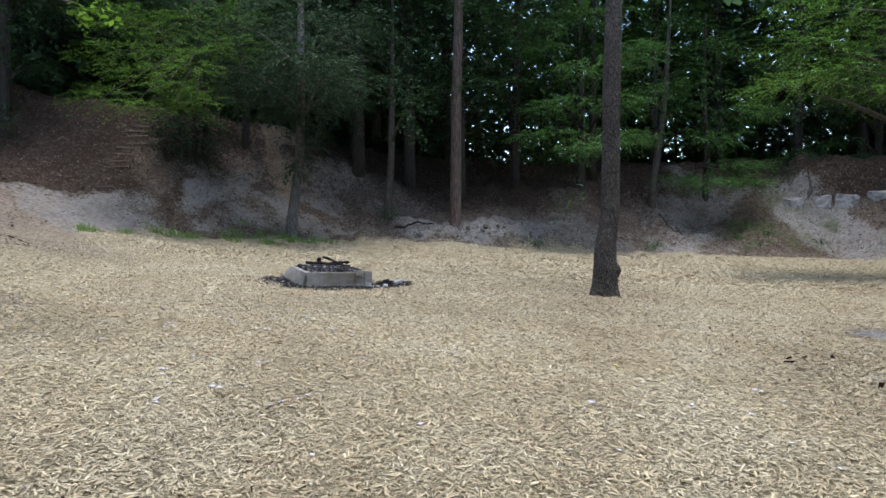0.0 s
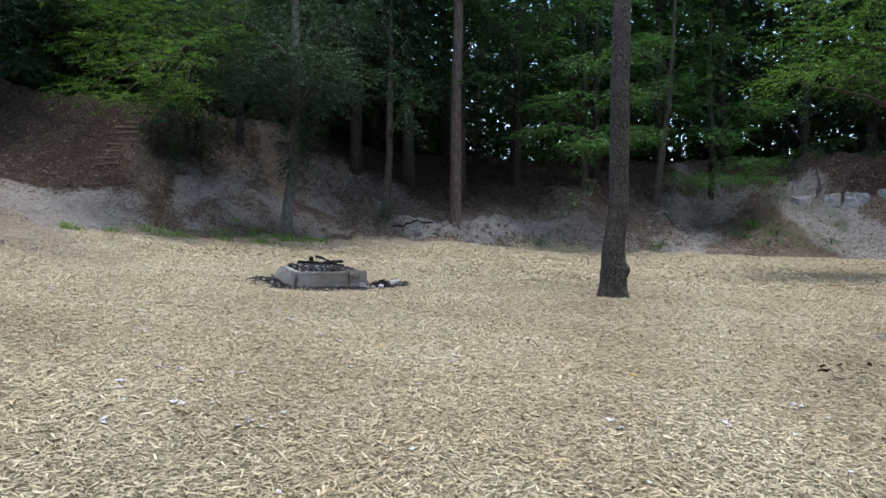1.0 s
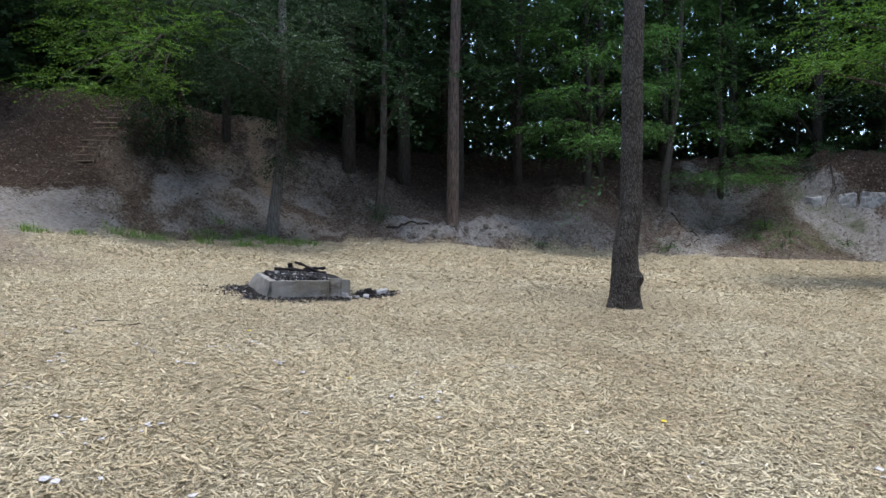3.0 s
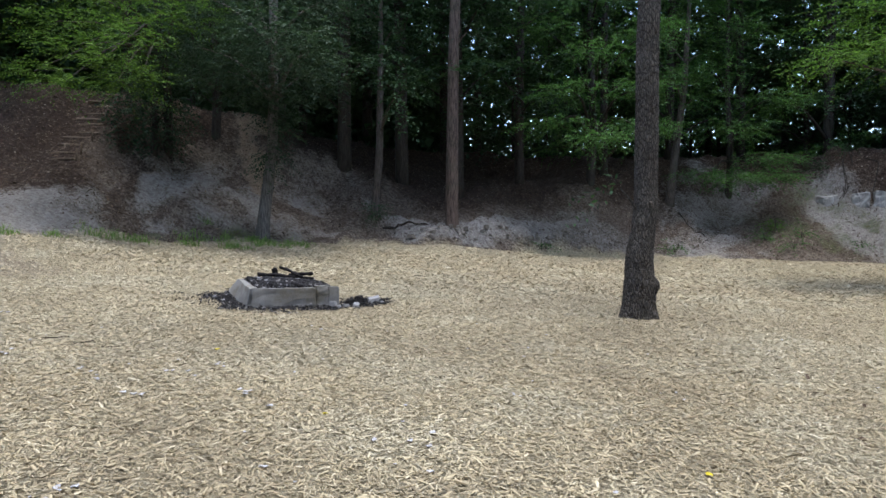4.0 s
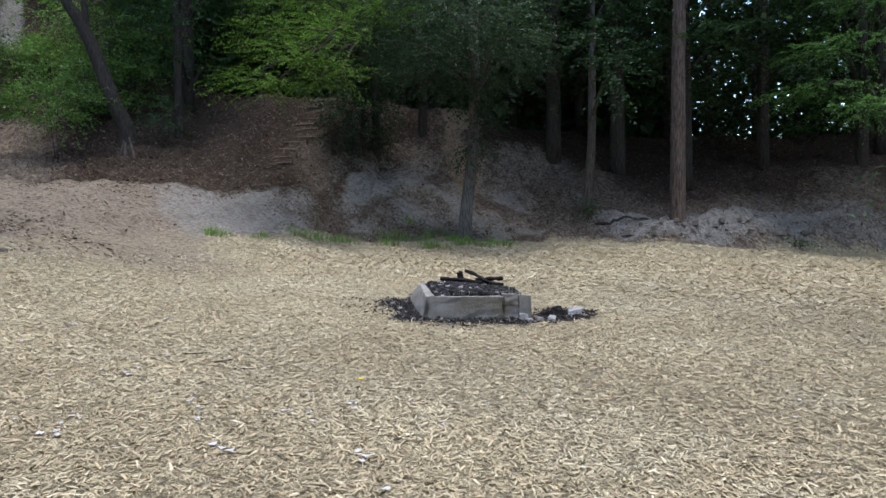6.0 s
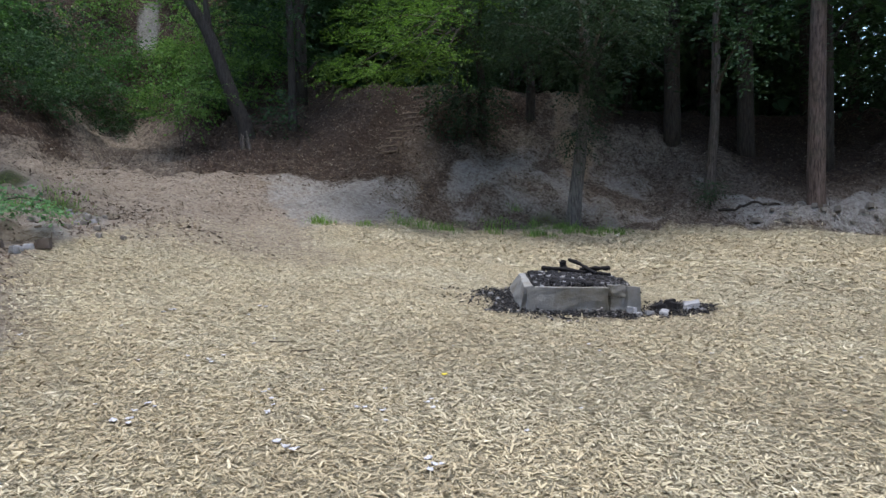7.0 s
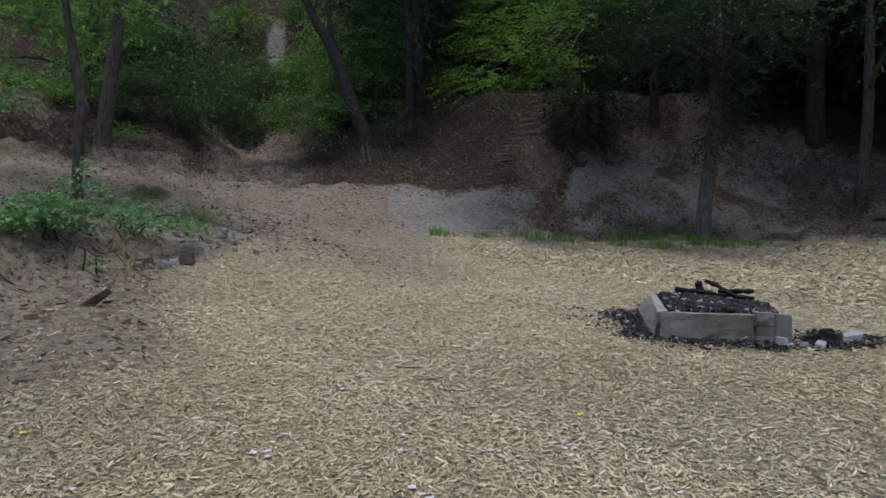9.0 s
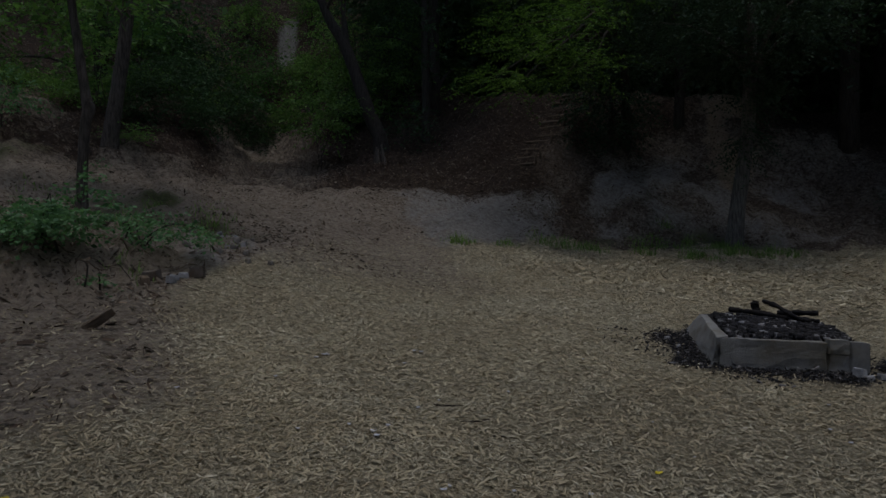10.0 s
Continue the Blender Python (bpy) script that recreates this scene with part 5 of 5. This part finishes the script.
for k, (x, y, s, h, mat, label) in enumerate([
        (-1.5, 12.58, 0.08, 0.1, PALE_STONE, "pale broken stone leaning on the fire pit"), (-1.42, 12.55, 0.07, 0.05, PALE_STONE, "pale broken stone beside the fire pit"), (-1.33, 12.7, 0.1, 0.055, PALE_STONE, "pale broken slab beside the fire pit"),
        (-1.17, 12.72, 0.11, 0.06, PALE_STONE, "pale broken slab beside the fire pit"), (-1.3, 13.0, 0.12, 0.07, CHARRED, "soot-blackened stone beside the fire pit"), (-1.13, 13.1, 0.1, 0.09, CHARRED, "soot-blackened stone beside the fire pit"),
        (-0.95, 13.3, 0.2, 0.07, PALE_STONE, "flat pale slab beside the fire pit"), (-0.98, 13.08, 0.08, 0.04, PALE_STONE, "pale broken slab beside the fire pit"), (-0.82, 13.14, 0.07, 0.035, PALE_STONE, "pale broken stone beside the fire pit"), (-1.22, 13.3, 0.1, 0.08, CHARRED, "soot-blackened stone beside the fire pit"),
        (-3.45, 12.85, 0.05, 0.04, PALE_STONE, "small pale stone by the fire pit"), (-3.2, 12.55, 0.04, 0.04, PALE_STONE, "small pale stone by the fire pit")]):
    ob = thing("stone", on_ground(x, y), label, "stone", "stones beside the fire pit", 40 * k)
    part("body", slab((s, s * 0.75, h), k, mat), ob)

# ---------------------------------------------------------------- stones and timber on the banks
for k, (x, y, s, mat, label) in enumerate([
        (-8.2, 8.93, 0.11, TIMBER, "dark broken block at the foot of the earth bank"), (-8.38, 9.08, 0.15, DARK_STONE, "dark broken stone at the foot of the earth bank"), (-8.16, 9.22, 0.1, PALE_STONE, "grey slab at the foot of the earth bank"),
        (-8.26, 9.32, 0.08, PALE_STONE, "pale stone at the foot of the earth bank"), (-8.3, 9.46, 0.08, PALE_STONE, "pale stone at the foot of the earth bank"), (-8.3, 9.64, 0.16, DARK_STONE, "dark pointed stone at the foot of the earth bank"),
        (-9.3, 10.5, 0.1, CLAY, "grey stone in the earth bank"), (-9.75, 11.1, 0.11, CLAY, "grey stone in the earth bank"), (-10.2, 11.0, 0.09, CLAY, "grey stone in the earth bank"), (-9.55, 10.15, 0.08, CLAY, "grey stone in the earth bank"), (-9.9, 11.5, 0.08, CLAY, "grey stone in the earth bank")]):
    ob = thing("stone", on_ground(x, y, -0.02), label, "stone", "stones on the earth bank", 70 * k)
    part("body", slab((s, s * 0.7, s * 0.6), 20 + k, mat), ob)

rng = np.random.RandomState(64)
for k in range(14):
    bearing, r, size = rng.uniform(60, 69), rng.uniform(9.9, 12.2), rng.uniform(0.04, 0.1)
    ob = thing("stone", on_ground(HUB[0] - r * math.sin(radians(bearing)), HUB[1] + r * math.cos(radians(bearing)), -0.015), "small grey stone in the washed-out earth bank", "stone", "stones on the earth bank", 33 * k)
    part("body", slab((size, size * 0.7, size * 0.6), 140 + k, CLAY if k % 3 else PALE_STONE), ob)
for k in range(9):
    bearing, r = rng.uniform(62, 76), rng.uniform(10.5, 13.5)
    grass_tuft(on_ground(HUB[0] - r * math.sin(radians(bearing)), HUB[1] + r * math.cos(radians(bearing))), rng.uniform(0.2, 0.45), 60, rng.uniform(0.05, 0.11), 180 + k, "thin low tuft of grass on the earth bank")

stub = thing("wooden_post", on_ground(-6.89, 7.84), "weathered wooden stake lying slanted in the wood chips", "post")
board = bmesh.new()
bmesh.ops.create_cube(board, size=1.0)
bmesh.ops.subdivide_edges(board, edges=board.edges[:], cuts=3, use_grid_fill=True)
for v in board.verts:
    taper = 1 - 0.25 * (v.co.x + 0.5)
    v.co = Vector((0.3 * v.co.x, 0.05 * v.co.y * taper, 0.09 * v.co.z * taper)) + 0.012 * noise.noise_vector(v.co * 3)
plank = part("stake", bm_mesh("stake", board, TIMBER), stub)
plank.matrix_basis = pose(0.02, 0.06, 0.08, 12, -34, 55)

# a sandstone ledge that shows below the root mat of the bank
for k, (x, y, w, h, low) in enumerate([(16.2, 30.15, 0.45, 0.85, 0.0), (17.35, 29.7, 0.36, 0.9, 0.1), (18.15, 29.25, 0.5, 0.95, 0.0), (19.25, 28.75, 0.4, 0.9, 0.0), (20.05, 28.35, 0.5, 0.6, 0.45), (20.15, 28.2, 0.55, 0.5, -0.1), (21.1, 27.8, 0.5, 1.0, 0.0)]):
    ob = thing("sandstone_boulder", (x, y, float(ground_z(x - 0.25, y - 0.45)) - 0.1 + low), "pale sandstone block showing through the bank", "rock", "sandstone blocks in the bank", -28 + 8 * math.sin(4 * k))
    bm = block([(-w, -0.2), (-0.2 * w, -0.3), (w, -0.22), (w * 0.94, 0.6), (-w * 0.9, 0.6)], -0.15, 0.9 * h, 0.05, 0.05, 43 + k, 7)
    for v in bm.verts:
        v.co += 0.08 * noise.noise_vector(v.co * 2.1 + Vector((k, 0, 7))) + 0.05 * noise.noise_vector(v.co * 6 + Vector((k, 5, 7))) + 0.03 * noise.noise_vector(v.co * 14 + Vector((k, 1, 2)))
    part("body", bm_mesh("body", bm, SANDSTONE), ob)
rng = np.random.RandomState(62)
roots = thing("tree_roots", on_ground(18.2, 29.55), "dark bare roots hanging over the sandstone", "roots")
for k in range(7):
    u = rng.uniform(-1.9, 2.3)
    x0, y0 = 18.4 + 0.88 * u + 0.25, 29.25 - 0.475 * u + 0.35
    path = [(x0 + 0.475 * d + 0.15 * rng.randn(), y0 + 0.88 * d + 0.1 * rng.randn()) for d in (0.5, 0.1, -0.25, -0.45, -0.6)]
    hang = bend([(x - roots.location.x, y - roots.location.y, float(ground_z(x, y)) + 0.03 - roots.location.z + (0.15 if n == 2 else 0.25 if n == 3 else 0)) for n, (x, y) in enumerate(path)], 5)
    part("root", mesh_of("root", *tube(hang, np.linspace(0.025, 0.01, len(hang)), 6, 0.25, k), BARK_DARK, True), roots)
for k, (x, y, s) in enumerate([(16.6, 31.3, 0.8), (17.5, 30.9, 0.9), (19.3, 29.9, 0.6)]):
    shrub("fern", on_ground(x, y), "dark green fern above the sandstone ledge", [((0, 0, 0.25 * s), (0.7 * s, 0.6 * s, 0.25 * s), 50)], LEAF_DEEP, 0.08, 160 + k, "fern", 4, 12, 7.0, 0.4, 0.3)
rng = np.random.RandomState(61)
for k in range(30):
    bearing = 3 - 17 * k / 29 + rng.uniform(-0.4, 0.4)
    r1, z1, r2, z2 = [float(v) for v in stations(np.array(bearing))[:4]]
    r, s = r1 + rng.uniform(0.3, 1.0) * (r2 - r1), rng.uniform(0.06, 0.14)
    at = on_ground(HUB[0] - r * math.sin(radians(bearing)), HUB[1] + r * math.cos(radians(bearing)), -0.04)
    ob = thing("earth_clod", at, "grey clod of sandy earth broken from the edge of the bank", "earth", "clods along the edge of the bank", 47 * k)
    part("body", slab((s * 1.3, s * 0.8, s * 0.7), 90 + k, CLAY), ob)

stairs = thing("earth_stairs", STAIR_LOW, "rough steps of earth and timber cut into the hillside", "stairs")
heading = math.degrees(math.atan2(-STAIR_RUN[0], STAIR_RUN[1]))
COUNT = 11
rng = np.random.RandomState(63)
for k in range(COUNT):
    u = (k + rng.uniform(-0.15, 0.15)) / (COUNT - 1)
    m = pose(STAIR_RUN[0] * u, STAIR_RUN[1] * u, STAIR_RUN[2] * u - rng.uniform(0, 0.05), 0, 0, heading + rng.uniform(-12, 12)) @ pose(rng.uniform(-0.12, 0.12), 0, 0, 0, rng.uniform(-4, 4), 0)
    w = rng.uniform(0.36, 0.52)
    log = part("riser", mesh_of("riser", *tube([(-w, 0, 0), (-0.2, 0.02, 0.015), (0.2, -0.01, 0.0), (w, 0.02, -0.01)], [0.03, 0.045, 0.042, 0.03], 9, 0.4, k), TIMBER), stairs)
    log.matrix_basis = m
    tread = part("tread", bm_mesh("tread", block([(-w, 0.03), (w, 0.03), (w * 0.95, 0.42), (-w * 0.9, 0.42)], -0.2, 0.045, 0.02, 0.05, k, 4), STEP), stairs)
    tread.matrix_basis = m
for k, u in enumerate((0.02, 0.1, 0.3, 0.55)):
    peg = part("peg", mesh_of("peg", *tube([(0, 0, -0.15), (0, 0, 0.1), (0.01, 0, 0.26)], [0.025, 0.025, 0.022], 8, 0.1, k), TIMBER), stairs)
    peg.matrix_basis = pose(STAIR_RUN[0] * u, STAIR_RUN[1] * u, STAIR_RUN[2] * u, 0, 0, heading) @ pose(0.5, -0.09, 0)


def fallen_branch(points, radius, label, seed, mat=BARK_DARK, name="fallen_branch"):
    x0, y0 = points[0]
    at = on_ground(x0, y0)
    ob = thing(name, at, label, "branch")
    fine = bend([(x, y, 0) for x, y in points], 8)
    line = [(x - at[0], y - at[1], float(ground_z(x, y)) - at[2] + radius * 0.7) for x, y, _ in fine]
    part("wood", mesh_of("wood", *tube(line, np.linspace(radius, radius * 0.45, len(line)), 7, 0.15, seed), mat, True), ob)


fallen_branch([(9.9, 30.0), (10.3, 29.3), (10.6, 28.7), (10.3, 28.2), (9.8, 27.9)], 0.028, "dark fallen branch lying on the sandy bank", 1)
fallen_branch([(-2.0, 24.3), (-1.2, 24.6), (-0.5, 24.4)], 0.05, "dark dead branch on the bank", 2)
fallen_branch([(-3.87, 9.2), (-3.77, 9.27), (-3.68, 9.37)], 0.009, "thin dead twig on the wood chips", 3)
fallen_branch([(-3.16, 9.03), (-3.1, 9.08), (-3.0, 9.12)], 0.006, "thin dead twig on the wood chips", 8)
fallen_branch([(-3.49, 9.08), (-3.42, 9.15), (-3.36, 9.27)], 0.009, "thin dead twig on the wood chips", 4)
fallen_branch([(-8.6, 8.55), (-8.35, 8.75), (-8.2, 8.8)], 0.009, "bent dead branch on the earth bank", 5)
rng = np.random.RandomState(71)
for k in range(16):
    x, y, a, d = rng.uniform(-9.6, -7.9), rng.uniform(7.2, 10.2), rng.uniform(0, 6.28), rng.uniform(0.15, 0.4)
    fallen_branch([(x, y), (x + d * math.cos(a), y + d * math.sin(a)), (x + 2 * d * math.cos(a + 0.3), y + 2 * d * math.sin(a + 0.3))], rng.uniform(0.006, 0.014), "dead brown twig on the earth bank", 300 + k, TIMBER)
# dark bar standing in for the shadow line of a ledge beside the steps
at = on_ground(-10.75, 20.9, 0.05)
ledge_bar = thing("fallen_branch", at, "dark bar added for the shadowed ledge at the foot of the steps", "branch")
far_end = on_ground(-9.5, 21.75, 0.05)
line = bend([(0, 0, 0), (0.6, 0.42, 0.5 * (far_end[2] - at[2]) + 0.02), (1.25, 0.85, far_end[2] - at[2])], 6)
part("wood", mesh_of("wood", *tube(line, np.linspace(0.075, 0.06, len(line)), 9, 0.2, 7), BARK_DARK, True), ledge_bar)

stump = thing("tree_stump", on_ground(-15.1, 19.3), "pale broken stump with splintered roots", "stump")
for k, (dx, dy, h) in enumerate([(-0.15, 0.05, 0.5), (0.05, -0.05, 0.42), (0.22, 0.0, 0.55), (0.0, 0.15, 0.35)]):
    line = bend([(dx * 1.6, dy * 1.6, -0.15), (dx * 1.1, dy, h * 0.4), (dx * 0.7, dy * 0.6, h)], 4)
    part("splinter", mesh_of("splinter", *tube(line, np.linspace(0.07, 0.025, len(line)), 7, 0.3, k), BARK, True), stump)


# ---------------------------------------------------------------- wood chips and litter
def chip_field(name, x, y, length, mat, label, category, seed, wide=(0.14, 0.34), lift=0.012, tilt=0.22, solid=True):
    """Loose slivers strewn over the ground at x, y."""
    rng = np.random.RandomState(seed)
    n = len(x)
    L = length * np.exp(0.45 * rng.randn(n)).clip(0.35, 2.3)
    W = L * rng.uniform(*wide, n)
    T = np.minimum(W * rng.uniform(0.25, 0.6, n), 0.012)
    yaw = rng.uniform(0, 2 * np.pi, n)
    e = 0.05
    gx, gy = (ground_z(x + e, y) - ground_z(x - e, y)) / (2 * e), (ground_z(x, y + e) - ground_z(x, y - e)) / (2 * e)
    a = unit(np.stack([np.cos(yaw), np.sin(yaw), gx * np.cos(yaw) + gy * np.sin(yaw) + tilt * rng.randn(n)], 1))
    b = unit(np.stack([-np.sin(yaw), np.cos(yaw), -gx * np.sin(yaw) + gy * np.cos(yaw) + 1.6 * tilt * rng.randn(n)], 1))
    c = unit(np.cross(a, b))
    mid = np.stack([x, y, ground_z(x, y) + 0.3 * L * tilt + lift * rng.rand(n) ** 1.5], 1)
    taper = rng.uniform(0.3, 1.0, (n, 2))
    bow = rng.uniform(-0.25, 0.25, n) * W
    corners = [(-1, -1, 0), (1, -1, 0), (1, 1, 0), (-1, 1, 0), (-1, -1, 1), (1, -1, 1), (1, 1, 1), (-1, 1, 1)][:8 if solid else 4]
    m = len(corners)
    v = np.empty((n, m, 3), np.float32)
    for k, (sa, sb, sc) in enumerate(corners):
        w = W * taper[:, 0 if sa < 0 else 1] * (0.85 if sc else 1.0)
        v[:, k] = mid + a * (0.5 * sa * L * (0.94 if sc else 1.0))[:, None] + b * (0.5 * sb * w + sa * bow)[:, None] + c * (sc * T)[:, None]
    f = np.array([(4, 5, 6, 7), (0, 1, 5, 4), (1, 2, 6, 5), (2, 3, 7, 6), (3, 0, 4, 7)] if solid else [(0, 1, 2, 3)])
    faces = (m * np.arange(n)[:, None, None] + f[None]).reshape(-1, 4)
    tagged(new(name, mesh_of(name, v.reshape(-1, 3), faces, mat)), label, category, kind="stuff")


def strewn(seed, box, per_metre, share):
    """Places in a box, thinned by the share of the ground that carries the stuff."""
    rng = np.random.RandomState(seed)
    n = int((box[1] - box[0]) * (box[3] - box[2]) * per_metre)
    x, y = rng.uniform(box[0], box[1], n), rng.uniform(box[2], box[3], n)
    keep = (x < 0.71 * y + 0.5) & (x > np.where(y > 5.6, -20, -0.78 * y - 1.0))
    x, y = x[keep], y[keep]
    keep = rng.rand(len(x)) < share(x, y)
    return x[keep], y[keep]


chip_share = lambda x, y: np.clip(masks(x, y)["chips"], 0.0, 1) ** 1.2 * (1 - 0.92 * np.clip(1.4 * masks(x, y)["ash"], 0, 1))
for seed, box, density, length, solid in ((1, (-8, 7, 2.2, 9), 460, 0.032, True), (2, (-8, 7, 2.2, 9), 4700, 0.027, False), (3, (-10, 11, 9, 15), 3100, 0.029, False), (4, (-12, 20, 15, 22), 600, 0.06, False), (10, (-8, 20, 22, 30), 160, 0.07, False)):
    x, y = strewn(seed, box, density, chip_share)
    chip_field("wood_chips", x, y, length, CHIP, "pale tan shredded wood chips covering the clearing", "wood chips", seed, (0.11, 0.29), 0.016, 0.27, solid=solid)

pit_share = lambda x, y: np.clip(masks(x, y)["ash"] - 0.12, 0, 1)
x, y = strewn(5, (-5.2, 0.2, 11, 15), 2000, pit_share)
chip_field("charcoal", x, y, 0.024, CHARCOAL, "black charcoal and ash crumbs round the fire pit", "charcoal", 5, (0.3, 0.8), 0.03, 0.4)


def embers():
    """Charcoal lumps heaped in the pit."""
    rng = np.random.RandomState(6)
    n = 1300
    s, t = rng.uniform(0.04, 0.96, (2, n))
    q = np.array(PIT_INNER)
    px, py = (q[0][:, None] * (1 - s) * (1 - t) + q[1][:, None] * s * (1 - t) + q[2][:, None] * s * t + q[3][:, None] * (1 - s) * t)
    pz = ash_height(s, t) + 0.005 + 0.035 * rng.rand(n)
    px, py, pz = px - 2.35, py + 12.9, pz + PIT_Z
    d = unit(rng.randn(n, 8, 3)) * rng.uniform(0.02, 0.045, (n, 1, 1))
    cube = np.array([(-1, -1, -1), (1, -1, -1), (1, 1, -1), (-1, 1, -1), (-1, -1, 1), (1, -1, 1), (1, 1, 1), (-1, 1, 1)]) * 0.018
    v = np.stack([px, py, pz], 1)[:, None] + cube * rng.uniform(0.6, 1.7, (n, 1, 3)) + 0.35 * d
    f = np.array([(4, 5, 6, 7), (0, 1, 5, 4), (1, 2, 6, 5), (2, 3, 7, 6), (3, 0, 4, 7), (3, 2, 1, 0)])
    faces = (8 * np.arange(n)[:, None, None] + f[None]).reshape(-1, 4)
    tagged(new("charcoal", mesh_of("charcoal", v.reshape(-1, 3), faces, EMBER)), "black charcoal lumps with grey ash in the pit", "charcoal", kind="stuff")


embers()

litter_share = lambda x, y: np.clip(1 - masks(x, y)["chips"] - 0.7 * masks(x, y)["sand"] - 0.75 * masks(x, y)["loam"], 0, 1) * (polar(x, y)[0] < 30)
x, y = strewn(7, (-22, 20, 5, 34), 90, litter_share)
chip_field("leaf_litter", x, y, 0.05, LITTER, "dry brown fallen leaves and twigs on the banks", "leaf litter", 7, (0.15, 0.7), 0.02, 0.35, False)

hill_share = lambda x, y: litter_share(x, y) * blob(polar(x, y)[1], 40, 12, 4)
x, y = strewn(9, (-18, -5, 16, 27), 170, hill_share)
chip_field("leaf_litter", x, y, 0.045, LITTER, "dry brown fallen leaves on the wooded hillside", "leaf litter", 9, (0.25, 0.8), 0.03, 0.4, False)

x, y = strewn(8, (-20, 20, 7, 34), 14, lambda x, y: np.clip(masks(x, y)["soil"] + masks(x, y)["sand"], 0, 1) * (masks(x, y)["chips"] < 0.15) * (masks(x, y)["loam"] < 0.2) * (polar(x, y)[0] < 29) * (polar(x, y)[0] > 9))
chip_field("soil_crumbs", x, y, 0.05, CLOD, "crumbs of earth and sand fallen from the banks", "earth", 8, (0.5, 0.9), 0.01, 0.35)


near_bank = lambda x, y: np.clip(1 - 1.6 * masks(x, y)["chips"], 0, 1) * (0.4 + 1.2 * fbm(x, y, 0.9, 3))
x, y = strewn(13, (-11.5, -5, 5.8, 13), 260, near_bank)
chip_field("leaf_litter", x, y, 0.045, LITTER, "dry brown fallen leaves and twigs on the earth bank", "leaf litter", 13, (0.12, 0.6), 0.025, 0.4, False)
x, y = strewn(14, (-11.5, -5, 5.8, 13), 60, near_bank)
chip_field("soil_crumbs", x, y, 0.05, CLOD, "crumbs of earth fallen from the near bank", "earth", 14, (0.5, 0.9), 0.01, 0.35)


def scrap(at, size, mat, name, label, category, seed):
    """A thin curled flake lying on the chips."""
    rng = np.random.RandomState(seed)
    n = 6
    u, v = np.meshgrid(np.linspace(-1, 1, n), np.linspace(-1, 1, n))
    p = np.stack([size * u * (1 - 0.25 * v * v) * (0.7 + 0.5 * rng.rand()), size * 0.7 * v * (1 - 0.35 * u * u), size * (0.8 * fbm(u + seed, v, 0.7, 2) + 0.12 * u * u) + 0.018], -1).reshape(-1, 3)
    i, j = np.meshgrid(np.arange(n - 1), np.arange(n - 1), indexing="ij")
    f = np.stack([i * n + j, i * n + j + 1, (i + 1) * n + j + 1, (i + 1) * n + j], -1).reshape(-1, 4)
    low = p - (0, 0, 0.003)
    ring = np.concatenate([np.arange(n), np.arange(1, n) * n + n - 1, n * (n - 1) + np.arange(n - 2, -1, -1), np.arange(n - 2, 0, -1) * n])
    nxt = np.roll(ring, -1)
    faces = np.vstack([f, f[:, ::-1] + n * n, np.stack([ring, ring + n * n, nxt + n * n, nxt], 1)])
    ob = thing(name, at, label, category, "", rng.uniform(0, 360))
    part("flake", mesh_of("flake", np.vstack([p, low]), faces, mat), ob)


rng = np.random.RandomState(12)
for k in range(100):
    x, y = rng.uniform(-5.5, 5.0), rng.uniform(3, 11.5)
    scrap(on_ground(x, y), rng.uniform(0.01, 0.026), PAPER, "pale_flake", "small pale weathered flake among the wood chips", "scrap", 100 + k)
FLAKES = [(0.17, 6.93), (-1.33, 7.86), (-3.14, 7.43), (-2.05, 4.6), (-1.1, 4.9), (-2.25, 5.88), (-1.81, 5.54), (-1.7, 6.04), (-2.46, 5.39), (-1.8, 5.05), (-1.15, 4.65), (2.16, 5.23), (2.95, 5.75), (1.3, 5.02),
          (-3.8, 8.54), (-2.85, 8.15), (-2.62, 7.97), (-3.18, 7.59), (-2.14, 7.7), (-1.84, 8.62), (-2.16, 8.27), (-5.4, 9.29), (-4.89, 10.32)]
for k, (x, y) in enumerate(FLAKES):
    for n in range(3):
        scrap(on_ground(x + 0.07 * rng.randn(), y + 0.07 * rng.randn()), rng.uniform(0.014, 0.036), PAPER, "pale_flake", "crumpled whitish scrap among the wood chips", "scrap", 200 + 3 * k + n)
for k, (x, y) in enumerate([(-4.41, 6.48), (-2.07, 9.23), (-0.6, 7.4), (1.9, 6.6)]):
    scrap(on_ground(x, y), 0.026, YELLOW, "fallen_leaf", "yellow fallen leaf on the wood chips", "leaf", 300 + k)
